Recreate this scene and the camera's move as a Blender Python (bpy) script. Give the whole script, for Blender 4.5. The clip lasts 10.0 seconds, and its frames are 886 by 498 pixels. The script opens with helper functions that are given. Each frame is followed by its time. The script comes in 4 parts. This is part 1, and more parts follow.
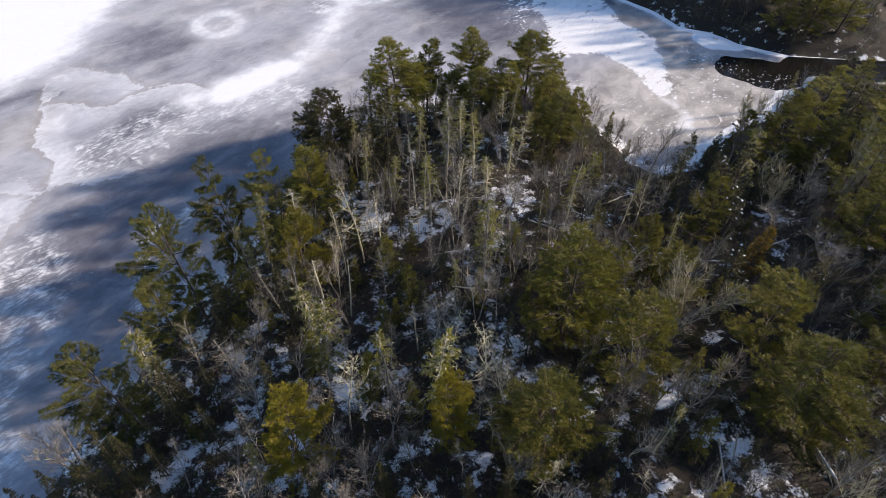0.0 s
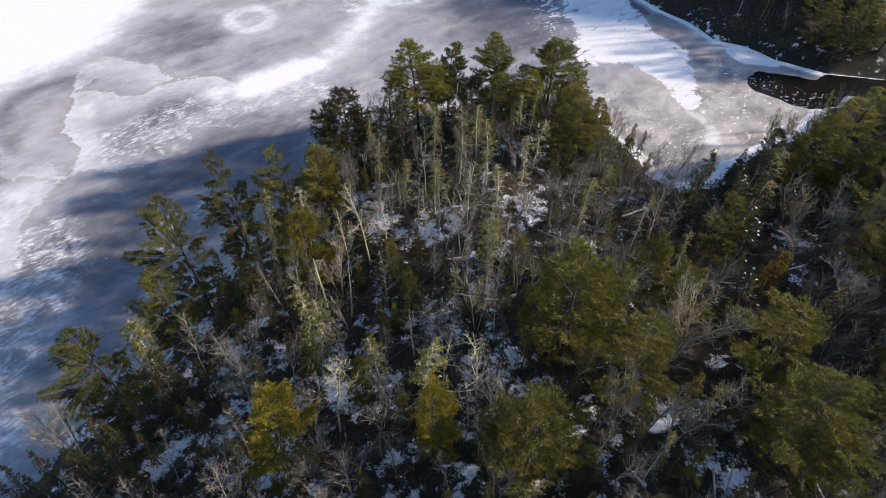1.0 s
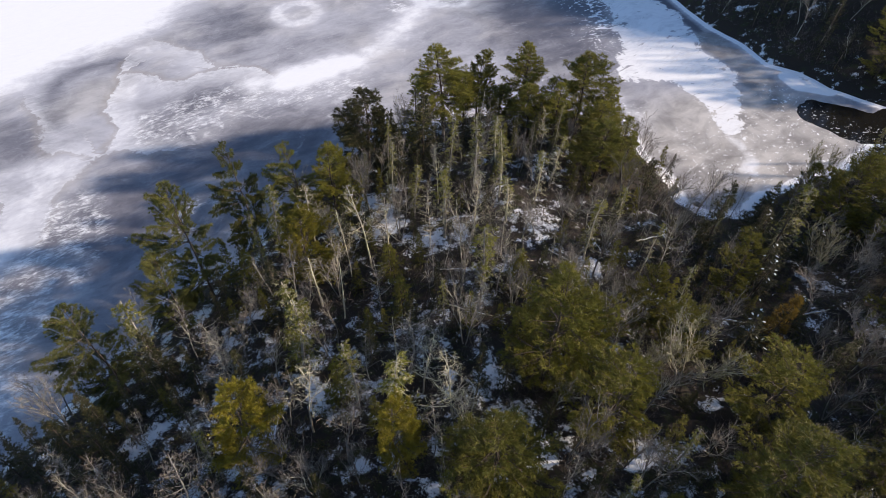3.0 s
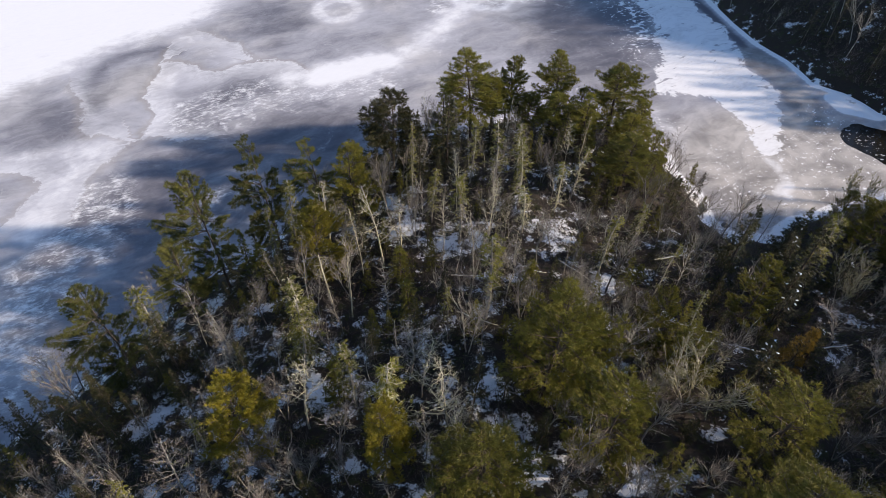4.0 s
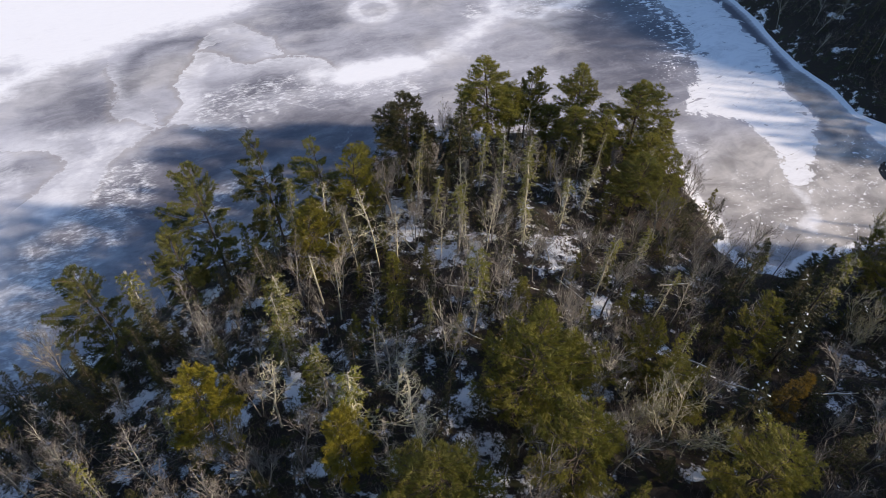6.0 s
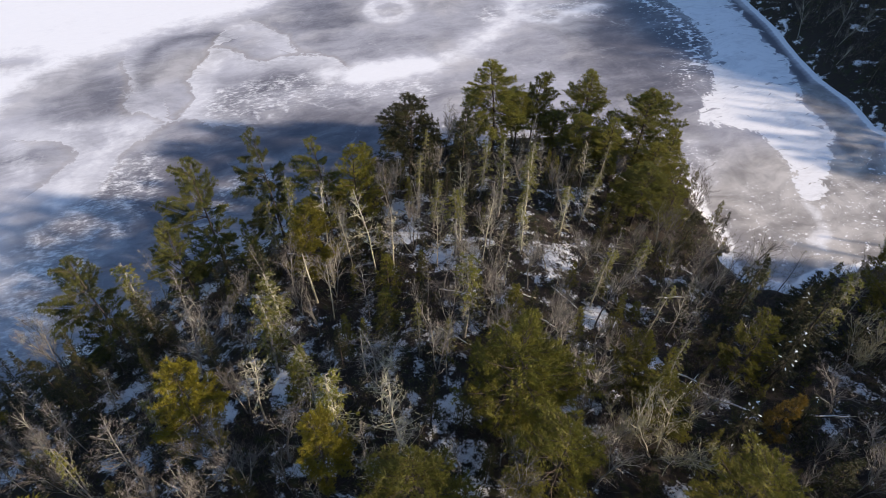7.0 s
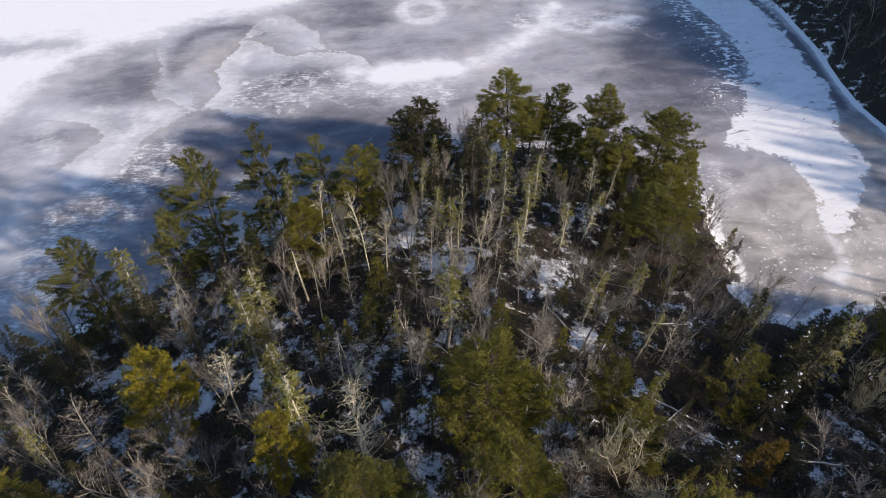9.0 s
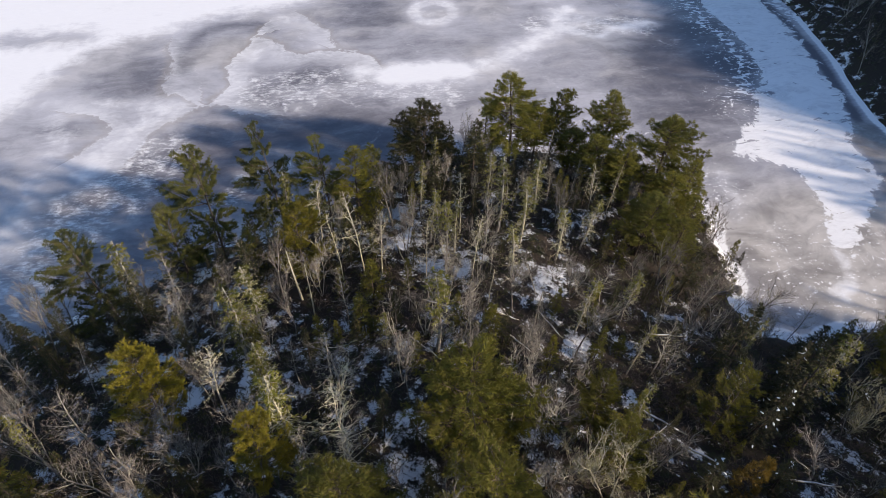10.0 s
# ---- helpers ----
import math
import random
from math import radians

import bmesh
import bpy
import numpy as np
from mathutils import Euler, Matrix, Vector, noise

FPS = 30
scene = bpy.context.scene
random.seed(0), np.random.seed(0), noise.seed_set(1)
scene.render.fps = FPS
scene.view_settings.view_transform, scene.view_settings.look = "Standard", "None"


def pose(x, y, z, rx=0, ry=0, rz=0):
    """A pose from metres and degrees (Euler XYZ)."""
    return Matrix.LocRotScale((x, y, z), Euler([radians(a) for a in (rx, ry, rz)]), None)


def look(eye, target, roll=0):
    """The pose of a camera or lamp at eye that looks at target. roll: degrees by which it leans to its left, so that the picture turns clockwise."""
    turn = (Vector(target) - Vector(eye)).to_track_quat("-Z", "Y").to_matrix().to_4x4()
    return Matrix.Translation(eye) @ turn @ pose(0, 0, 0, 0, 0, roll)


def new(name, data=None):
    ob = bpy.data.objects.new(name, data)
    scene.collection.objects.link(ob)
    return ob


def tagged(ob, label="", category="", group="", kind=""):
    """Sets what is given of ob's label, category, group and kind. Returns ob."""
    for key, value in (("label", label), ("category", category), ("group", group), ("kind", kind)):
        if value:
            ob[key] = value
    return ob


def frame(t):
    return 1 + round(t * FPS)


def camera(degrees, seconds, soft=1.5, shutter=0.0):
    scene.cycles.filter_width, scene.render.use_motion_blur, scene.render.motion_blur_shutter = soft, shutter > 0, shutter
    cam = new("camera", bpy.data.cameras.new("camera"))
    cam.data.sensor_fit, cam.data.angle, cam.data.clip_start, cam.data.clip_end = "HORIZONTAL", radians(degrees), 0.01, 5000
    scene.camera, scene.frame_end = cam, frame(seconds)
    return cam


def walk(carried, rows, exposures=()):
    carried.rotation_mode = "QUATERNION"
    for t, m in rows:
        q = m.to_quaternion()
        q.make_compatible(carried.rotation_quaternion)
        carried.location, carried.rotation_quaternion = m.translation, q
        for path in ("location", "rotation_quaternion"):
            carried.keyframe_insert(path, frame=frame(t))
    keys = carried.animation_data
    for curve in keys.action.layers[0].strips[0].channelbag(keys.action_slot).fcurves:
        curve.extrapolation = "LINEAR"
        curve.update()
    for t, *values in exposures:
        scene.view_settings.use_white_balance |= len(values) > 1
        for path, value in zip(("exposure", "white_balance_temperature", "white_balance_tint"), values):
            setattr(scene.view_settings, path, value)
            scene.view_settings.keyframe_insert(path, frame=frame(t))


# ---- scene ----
cam = camera(71.0, 10.0, soft=0.7)
PATH = [
    (0, (5.869, 1.912, 64.272), (5.829, 3.266, 62.801), 1.3),
    (0.5, (7.336, 2.424, 64.298), (7.247, 3.776, 62.827), 1.4),
    (1, (8.814, 2.97, 64.315), (8.675, 4.318, 62.844), 1.4),
    (1.5, (10.237, 3.587, 64.385), (10.058, 4.929, 62.913), 1.4),
    (2, (11.595, 4.166, 64.433), (11.382, 5.504, 62.961), 1.5),
    (2.5, (12.945, 4.761, 64.44), (12.698, 6.092, 62.968), 1.5),
    (4, (16.886, 6.863, 64.811), (16.473, 8.148, 63.335), 1.6),
    (4.5, (18.069, 7.644, 64.902), (17.62, 8.915, 63.425), 1.7),
    (5, (19.218, 8.395, 64.883), (18.737, 9.655, 63.406), 1.7),
    (5.5, (20.307, 9.157, 64.925), (19.798, 10.407, 63.449), 1.8),
    (7, (23.696, 11.641, 65.105), (23.102, 12.852, 63.629), 2.0),
    (7.5, (24.807, 12.494, 65.195), (24.186, 13.692, 63.718), 2.1),
    (8, (25.858, 13.392, 65.333), (25.211, 14.573, 63.855), 2.1),
    (8.5, (26.83, 14.285, 65.385), (26.152, 15.449, 63.906), 2.2),
    (9, (27.772, 15.222, 65.43), (27.069, 16.37, 63.951), 2.3),
    (9.5, (28.62, 16.117, 65.586), (27.896, 17.249, 64.105), 2.4),
    (10, (29.43, 16.972, 65.534), (28.686, 18.092, 64.053), 2.5),
]
walk(cam, [(t, look(eye, target, roll)) for t, eye, target, roll in PATH], exposures=[(0.0, 0.70, 6660, 17), (4.0, 0.59, 6660, 17), (10.0, 0.49, 6660, 17)])

# ---- light ----
SUN_TO = Vector((1.0, 0.30, 0.39)).normalized()      # towards the sun: low, from the east, a little ahead
world = bpy.data.worlds.new("winter_sky")
scene.world = world
world.use_nodes = True
wn, wl = world.node_tree.nodes, world.node_tree.links
wn.clear()
sky = wn.new("ShaderNodeTexSky")
sky.sky_type = "NISHITA"
sky.sun_disc = False
sky.sun_elevation = math.asin(SUN_TO.z)
sky.sun_rotation = math.atan2(SUN_TO.x, SUN_TO.y)
sky.air_density, sky.dust_density, sky.ozone_density = 1.15, 0.2, 3.6
background = wn.new("ShaderNodeBackground")
background.inputs["Strength"].default_value = 0.124
world_out = wn.new("ShaderNodeOutputWorld")
wl.new(sky.outputs[0], background.inputs[0])
wl.new(background.outputs[0], world_out.inputs[0])

sun_data = bpy.data.lights.new("sun", "SUN")
sun_data.energy, sun_data.angle, sun_data.color = 5.0, radians(2.2), (1.0, 0.88, 0.70)
sun = new("sun", sun_data)
sun.matrix_world = look(SUN_TO * 200, (0, 0, 0))


# ---- materials ----
class Nodes:
    """A small writer of node materials."""

    def __init__(self, name):
        self.mat = bpy.data.materials.new(name)
        self.mat.use_nodes = True
        self.tree = self.mat.node_tree
        self.tree.nodes.clear()
        self.out = self.add("ShaderNodeOutputMaterial")

    def add(self, kind, inputs=None, **props):
        node = self.tree.nodes.new(kind)
        for key, value in props.items():
            setattr(node, key, value)
        for key, value in (inputs or {}).items():
            self.give(node, key, value)
        return node

    def give(self, node, key, value):
        if isinstance(value, bpy.types.NodeSocket):
            self.tree.links.new(value, node.inputs[key])
        else:
            node.inputs[key].default_value = value

    def math(self, op, a, b=0.0, c=0.0, clamp=False):
        return self.add("ShaderNodeMath", {0: a, 1: b, 2: c}, operation=op, use_clamp=clamp).outputs[0]

    def noise(self, vector, scale, detail=3.0, rough=0.55, distort=0.0):
        return self.add("ShaderNodeTexNoise", {"Vector": vector, "Scale": scale, "Detail": detail, "Roughness": rough, "Distortion": distort}).outputs[0]

    def ramp(self, value, low, high):
        """0 below low, 1 above high, smooth between."""
        return self.add("ShaderNodeMapRange", {0: value, 1: low, 2: high, 3: 0.0, 4: 1.0}, interpolation_type="SMOOTHSTEP").outputs[0]

    def mix(self, factor, a, b):
        node = self.add("ShaderNodeMix", data_type="RGBA")
        self.give(node, 0, factor)
        self.give(node, 6, a)
        self.give(node, 7, b)
        return node.outputs[2]

    def blend(self, factor, a, b):
        """Mix of two numbers."""
        node = self.add("ShaderNodeMix", data_type="FLOAT")
        self.give(node, 0, factor)
        self.give(node, 2, a)
        self.give(node, 3, b)
        return node.outputs[0]

    def mapped(self, vector, turn=0.0, scale=(1, 1, 1)):
        return self.add("ShaderNodeMapping", {0: vector, 2: (0, 0, turn), 3: scale}).outputs[0]

    def place(self):
        return self.add("ShaderNodeTexCoord").outputs["Object"]

    def attribute(self, name):
        return self.add("ShaderNodeAttribute", attribute_name=name).outputs["Fac"]

    def finish(self, shader):
        self.tree.links.new(shader, self.out.inputs[0])
        return self.mat


def rgb(r, g, b):
    return (r, g, b, 1.0)


def needle_material(name, dark, light, through_light):
    n = Nodes(name)
    island = n.add("ShaderNodeNewGeometry").outputs["Random Per Island"]
    one = n.add("ShaderNodeObjectInfo").outputs["Random"]
    patch = n.noise(n.place(), 0.55, 3.0)
    f = n.math("MULTIPLY_ADD", island, 0.28, n.math("MULTIPLY_ADD", one, 0.30, n.math("MULTIPLY_ADD", n.math("SUBTRACT", patch, 0.30), 0.9, n.math("MULTIPLY", n.math("SUBTRACT", n.noise(n.place(), 1.7, 3.0), 0.35), 0.5))))
    colour = n.mix(n.math("SUBTRACT", f, 0.18, clamp=True), rgb(*dark), rgb(*light))
    brown = n.ramp(n.math("ADD", island, n.math("MULTIPLY", patch, 0.25)), 1.04, 1.12)
    colour = n.mix(brown, colour, rgb(0.17, 0.11, 0.045))
    body = n.add("ShaderNodeBsdfPrincipled", {"Base Color": colour, "Roughness": 0.62, "Specular IOR Level": 0.3})
    glow = n.add("ShaderNodeBsdfTranslucent", {"Color": colour})
    both = n.add("ShaderNodeMixShader", {0: through_light, 1: body.outputs[0], 2: glow.outputs[0]})
    return n.finish(both.outputs[0])


def bark_material(name, dark, light, lichen, lichen_share):
    n = Nodes(name)
    p = n.place()
    grain = n.noise(n.mapped(p, 0.0, (6, 6, 1.2)), 2.0, 4.0, 0.65)
    blotch = n.noise(p, 1.3, 4.0, 0.6)
    one = n.add("ShaderNodeObjectInfo").outputs["Random"]
    colour = n.mix(n.ramp(n.math("MULTIPLY_ADD", one, 0.25, grain), 0.35, 0.8), rgb(*dark), rgb(*light))
    grown = n.ramp(n.math("MULTIPLY_ADD", one, 0.12, blotch), 0.72 - 0.36 * lichen_share, 0.80 - 0.30 * lichen_share)
    colour = n.mix(n.math("MULTIPLY", grown, 0.85), colour, rgb(*lichen))
    bump = n.add("ShaderNodeBump", {"Strength": 0.5, "Distance": 0.03, "Height": grain})
    body = n.add("ShaderNodeBsdfPrincipled", {"Base Color": colour, "Roughness": 0.85, "Normal": bump.outputs[0], "Specular IOR Level": 0.25})
    return n.finish(body.outputs[0])


M_PINE = needle_material("pine_needles", (0.066, 0.072, 0.017), (0.360, 0.335, 0.058), 0.42)
M_SHORE_PINE = needle_material("shore_pine_needles", (0.040, 0.048, 0.016), (0.250, 0.245, 0.055), 0.35)
M_OLIVE = needle_material("olive_needles", (0.054, 0.058, 0.012), (0.285, 0.255, 0.028), 0.30)
M_GOLD = needle_material("golden_needles", (0.085, 0.077, 0.011), (0.350, 0.292, 0.024), 0.28)
M_SPRUCE = needle_material("spruce_needles", (0.014, 0.018, 0.008), (0.085, 0.079, 0.019), 0.18)
M_RUSSET = needle_material("russet_needles", (0.090, 0.060, 0.012), (0.300, 0.190, 0.025), 0.25)
M_LICHEN = needle_material("beard_lichen", (0.170, 0.162, 0.080), (0.470, 0.445, 0.240), 0.25)
M_PINE_BARK = bark_material("pine_bark", (0.032, 0.024, 0.019), (0.110, 0.085, 0.068), (0.28, 0.27, 0.18), 0.12)
M_GREY_BARK = bark_material("grey_bark", (0.080, 0.071, 0.064), (0.275, 0.247, 0.220), (0.44, 0.42, 0.32), 0.45)
M_FINE_TWIG = bark_material("fine_twig_bark", (0.072, 0.062, 0.055), (0.240, 0.207, 0.182), (0.34, 0.32, 0.24), 0.3)
M_PALE_BARK = bark_material("pale_bark", (0.195, 0.170, 0.137), (0.470, 0.425, 0.345), (0.58, 0.54, 0.34), 0.5)
M_TWIG = bark_material("brush_bark", (0.060, 0.047, 0.041), (0.210, 0.168, 0.145), (0.26, 0.25, 0.18), 0.3)


def forest_floor_material():
    n = Nodes("snowy_forest_floor")
    p = n.place()
    broad, mid, fine = n.noise(p, 0.11, 3.0), n.noise(p, 0.55, 4.0, 0.6), n.noise(p, 4.0, 4.0, 0.7)
    litter = n.mix(fine, rgb(0.010, 0.008, 0.006), rgb(0.046, 0.033, 0.024))
    litter = n.mix(n.ramp(n.noise(p, 0.9, 4.0), 0.52, 0.64), litter, rgb(0.030, 0.032, 0.012))
    edge = n.attribute("shore_snow")
    amount = n.math("ADD", n.math("MULTIPLY_ADD", broad, 0.35, n.math("MULTIPLY", mid, 0.55)), n.math("MULTIPLY", fine, 0.22))
    snow = n.ramp(n.math("MULTIPLY_ADD", edge, 0.30, amount), 0.60, 0.665)
    colour = n.mix(snow, litter, n.mix(fine, rgb(0.72, 0.74, 0.77), rgb(0.84, 0.85, 0.87)))
    height = n.math("ADD", n.math("MULTIPLY", snow, 0.6), n.math("MULTIPLY", fine, 0.5))
    bump = n.add("ShaderNodeBump", {"Strength": 0.8, "Distance": 0.12, "Height": height})
    body = n.add("ShaderNodeBsdfPrincipled", {"Base Color": colour, "Roughness": 0.8, "Normal": bump.outputs[0], "Specular IOR Level": 0.3})
    return n.finish(body.outputs[0])


def ice_material():
    n = Nodes("snow_swept_lake_ice")
    p = n.place()
    depth, clear, water, fleck = (n.attribute(a) for a in ("snow_depth", "clear_ice", "open_water", "snow_flecks"))
    tan, crumb, rim_way, fade = (n.attribute(a) for a in ("silty_ice", "snow_crumbs", "shelf_edge", "shelf_fade"))
    warp = n.add("ShaderNodeTexNoise", {"Vector": p, "Scale": 0.10, "Detail": 3.0})
    push = n.add("ShaderNodeVectorMath", {0: warp.outputs[1], 3: 7.0}, operation="SCALE").outputs[0]
    swirl = n.add("ShaderNodeVectorMath", {0: p, 1: push}, operation="ADD").outputs[0]
    wind = n.mapped(n.mapped(swirl, radians(-47)), 0.0, (0.30, 1.0, 1.0))
    gust = n.mapped(n.mapped(n.add("ShaderNodeVectorMath", {0: p, 1: n.add("ShaderNodeVectorMath", {0: warp.outputs[1], 3: 3.0}, operation="SCALE").outputs[0]}, operation="ADD").outputs[0], radians(-47)), 0.0, (0.36, 1.0, 1.0))
    wide, mid, fine = n.noise(wind, 0.10, 3.0, 0.5), n.noise(wind, 0.34, 5.0, 0.55), n.noise(wind, 1.5, 5.0, 0.65)
    cloud = n.noise(swirl, 0.13, 6.0, 0.58, 0.6)
    curd = n.noise(p, 0.30, 8.0, 0.62, 0.9)
    crisp = n.noise(p, 1.7, 5.0, 0.65, 0.5)
    # milky grey ice, darkened where swept clear and for tree shade along the point
    tone = n.math("ADD", n.math("MULTIPLY_ADD", wide, 0.60, n.math("MULTIPLY", mid, 0.55)), n.math("MULTIPLY_ADD", cloud, 0.45, n.math("MULTIPLY_ADD", fine, 0.30, n.math("MULTIPLY", crisp, 0.14))))
    milk = n.math("SUBTRACT", n.math("MULTIPLY_ADD", depth, 0.50, n.math("SUBTRACT", tone, 0.30)), n.math("MULTIPLY", clear, 0.46))
    ice = n.mix(n.ramp(milk, 0.22, 1.18), rgb(0.110, 0.108, 0.130), rgb(0.530, 0.527, 0.562))
    stain = n.ramp(n.math("MULTIPLY_ADD", n.noise(p, 0.05, 2.0), 0.7, n.math("MULTIPLY", mid, 0.3)), 0.46, 0.62)
    ice = n.mix(n.math("MAXIMUM", n.math("MULTIPLY", stain, n.math("MULTIPLY_ADD", clear, -0.30, 0.35, clamp=True)), n.math("MULTIPLY", tan, 0.8)), ice, n.mix(n.ramp(n.math("MULTIPLY_ADD", cloud, 0.6, n.math("MULTIPLY", mid, 0.4)), 0.36, 0.66), rgb(0.24, 0.222, 0.200), rgb(0.62, 0.58, 0.525)))
    # drifted snow, thin and torn towards its edges
    torn = n.math("ADD", n.math("MULTIPLY_ADD", n.math("SUBTRACT", mid, 0.5), 0.75, n.math("MULTIPLY", n.math("SUBTRACT", curd, 0.5), 0.60)), n.math("MULTIPLY_ADD", n.math("SUBTRACT", fine, 0.5), 0.30, n.math("MULTIPLY", n.math("SUBTRACT", cloud, 0.5), 0.40)))
    soft = n.ramp(n.math("ADD", depth, torn), 0.50, 1.20)
    # cracked shelves: a crisp ragged lip, brightest at the lip, with brown slush beside it
    lip = n.math("ADD", rim_way, n.math("MULTIPLY_ADD", n.math("SUBTRACT", curd, 0.5), 4.5, n.math("MULTIPLY", n.math("SUBTRACT", crisp, 0.5), 1.1)))
    inside = n.ramp(lip, -0.05, 0.45)
    back = n.math("POWER", 0.5, n.math("DIVIDE", n.math("MAXIMUM", lip, 0.0), fade))
    ragged = n.math("MULTIPLY_ADD", n.ramp(n.math("MULTIPLY_ADD", cloud, 0.5, n.math("MULTIPLY", fine, 0.5)), 0.34, 0.64), 0.58, 0.24)
    shelf = n.math("MULTIPLY", n.math("MULTIPLY", inside, back), n.math("MULTIPLY", ragged, n.attribute("shelf_near")))
    slush = n.math("MULTIPLY", n.math("MULTIPLY", n.ramp(lip, -1.6, -0.1), n.attribute("shelf_near")), n.math("SUBTRACT", 1.0, inside))
    ice = n.mix(n.math("MULTIPLY", slush, 0.42), ice, rgb(0.34, 0.295, 0.25))
    # blown streaks and crumbs
    streak = n.noise(gust, 1.9, 8.0, 0.80)
    where = n.ramp(n.math("MULTIPLY_ADD", n.math("SUBTRACT", curd, 0.5), 1.6, fleck), 0.25, 0.95)
    streaks = n.math("MULTIPLY", n.ramp(n.math("MULTIPLY_ADD", n.math("SUBTRACT", curd, 0.5), 0.5, streak), 0.44, 0.68), n.math("MULTIPLY", where, 0.88))
    specks = n.math("MULTIPLY", n.ramp(n.math("MULTIPLY_ADD", crisp, 0.55, n.math("MULTIPLY", fine, 0.5)), 0.595, 0.63), n.ramp(n.math("MULTIPLY_ADD", curd, 0.8, crumb), 0.75, 1.1))
    floe = n.noise(n.mapped(n.mapped(p, radians(-35)), 0.0, (0.6, 1.2, 1.0)), 0.95, 4.0, 0.55, 0.5)
    floes = n.ramp(n.math("MULTIPLY_ADD", n.math("SUBTRACT", crumb, 1.0), 0.20, floe), 0.625, 0.645)
    specks = n.math("MAXIMUM", specks, floes)
    # snow that lies on the cove, ragged at its edge and holed
    bound = n.math("ADD", n.attribute("laid_snow"), n.math("MULTIPLY_ADD", n.math("SUBTRACT", curd, 0.5), 7.0, n.math("MULTIPLY", n.math("SUBTRACT", crisp, 0.5), 2.2)))
    holes = n.math("SUBTRACT", 1.0, n.ramp(n.math("MULTIPLY_ADD", n.ramp(bound, 5.0, 0.0), 0.06, n.noise(wind, 0.62, 5.0, 0.6, 0.5)), 0.655, 0.69))
    laid = n.math("MULTIPLY", n.math("MULTIPLY", n.ramp(bound, -0.15, 0.45), holes), n.math("MULTIPLY_ADD", n.ramp(n.math("MULTIPLY_ADD", fine, 0.5, n.math("MULTIPLY", mid, 0.5)), 0.32, 0.55), 0.25, 0.70))
    soft = n.math("MAXIMUM", soft, laid)
    cover = n.math("MAXIMUM", n.math("MAXIMUM", soft, shelf), n.math("MAXIMUM", streaks, specks))
    white = n.mix(fine, rgb(0.82, 0.825, 0.84), rgb(0.90, 0.90, 0.905))
    colour = n.mix(cover, ice, white)
    wet = n.ramp(n.math("MULTIPLY_ADD", n.math("SUBTRACT", curd, 0.5), 0.5, water), 0.42, 0.50)
    wet = n.math("MULTIPLY", wet, n.math("SUBTRACT", 1.0, n.math("MULTIPLY", specks, 0.45)))
    colour = n.mix(wet, colour, rgb(0.012, 0.011, 0.010))
    rough = n.blend(wet, n.blend(cover, n.blend(n.math("MINIMUM", clear, 1.0), 0.45, 0.32), 0.75), 0.10)
    bump = n.add("ShaderNodeBump", {"Strength": 0.35, "Distance": 0.06, "Height": n.math("MULTIPLY_ADD", cover, 0.7, n.math("MULTIPLY", fine, 0.2))})
    body = n.add("ShaderNodeBsdfPrincipled", {"Base Color": colour, "Roughness": rough, "Normal": bump.outputs[0], "IOR": 1.31})
    return n.finish(body.outputs[0])


def plain_material(name, dark, light, size, rough):
    n = Nodes(name)
    p = n.place()
    grain = n.noise(p, size, 5.0, 0.65)
    bump = n.add("ShaderNodeBump", {"Strength": 0.6, "Distance": 0.05, "Height": grain})
    body = n.add("ShaderNodeBsdfPrincipled", {"Base Color": n.mix(n.ramp(grain, 0.3, 0.7), rgb(*dark), rgb(*light)), "Roughness": rough, "Normal": bump.outputs[0]})
    return n.finish(body.outputs[0])


M_SNOW = plain_material("lying_snow", (0.74, 0.76, 0.79), (0.86, 0.87, 0.88), 2.0, 0.7)
M_ROCK = plain_material("dark_granite", (0.035, 0.033, 0.032), (0.16, 0.15, 0.14), 2.5, 0.8)
M_FLOOR = forest_floor_material()
M_ICE = ice_material()


# ---- plan of the land ----
# shoreline of the wooded point and the land it grows from, counter-clockwise in metres
POINT = [(3000, -3000), (3000, 112), (400, 112), (110, 112), (85, 109), (72, 110), (67, 105), (63, 100), (59, 96), (53, 92), (47, 87), (43, 81), (38, 79), (34, 82),
         (31, 88), (26, 95), (21, 99), (14, 101), (4, 98), (-6, 92), (-14, 85), (-18, 77), (-21, 69), (-23, 60), (-26, 53), (-29, 47),
         (-31, 42), (-31, 36), (-33, 30), (-35, 24), (-36, 19), (-38, 5), (-46, -30), (-120, -300), (-900, -3000)]
# the far bank of the cove
BANK = [(3000, 118), (3000, 3000), (-600, 3000), (-150, 600), (-30, 225), (-5, 196), (13, 178), (20, 171), (26, 163), (31, 156.5), (36.2, 147.2), (41.3, 140), (47.3, 134.7),
        (51.6, 127.7), (56.7, 126.3), (59.6, 124.3), (62, 121.6), (66, 120), (71, 118), (85, 117), (110, 118), (400, 118)]


def inland(x, y, ring):
    """Distance in metres to a shoreline, positive on the land side."""
    best, inside = np.full(x.shape, 1e9), np.zeros(x.shape, bool)
    for (ax, ay), (bx, by) in zip(ring, ring[1:] + ring[:1]):
        ex, ey = bx - ax, by - ay
        s = np.clip(((x - ax) * ex + (y - ay) * ey) / (ex * ex + ey * ey), 0, 1)
        best = np.minimum(best, np.hypot(x - ax - s * ex, y - ay - s * ey))
        if ay != by:
            inside ^= ((ay > y) != (by > y)) & (x < ax + (y - ay) * ex / (by - ay))
    return np.where(inside, best, -best)


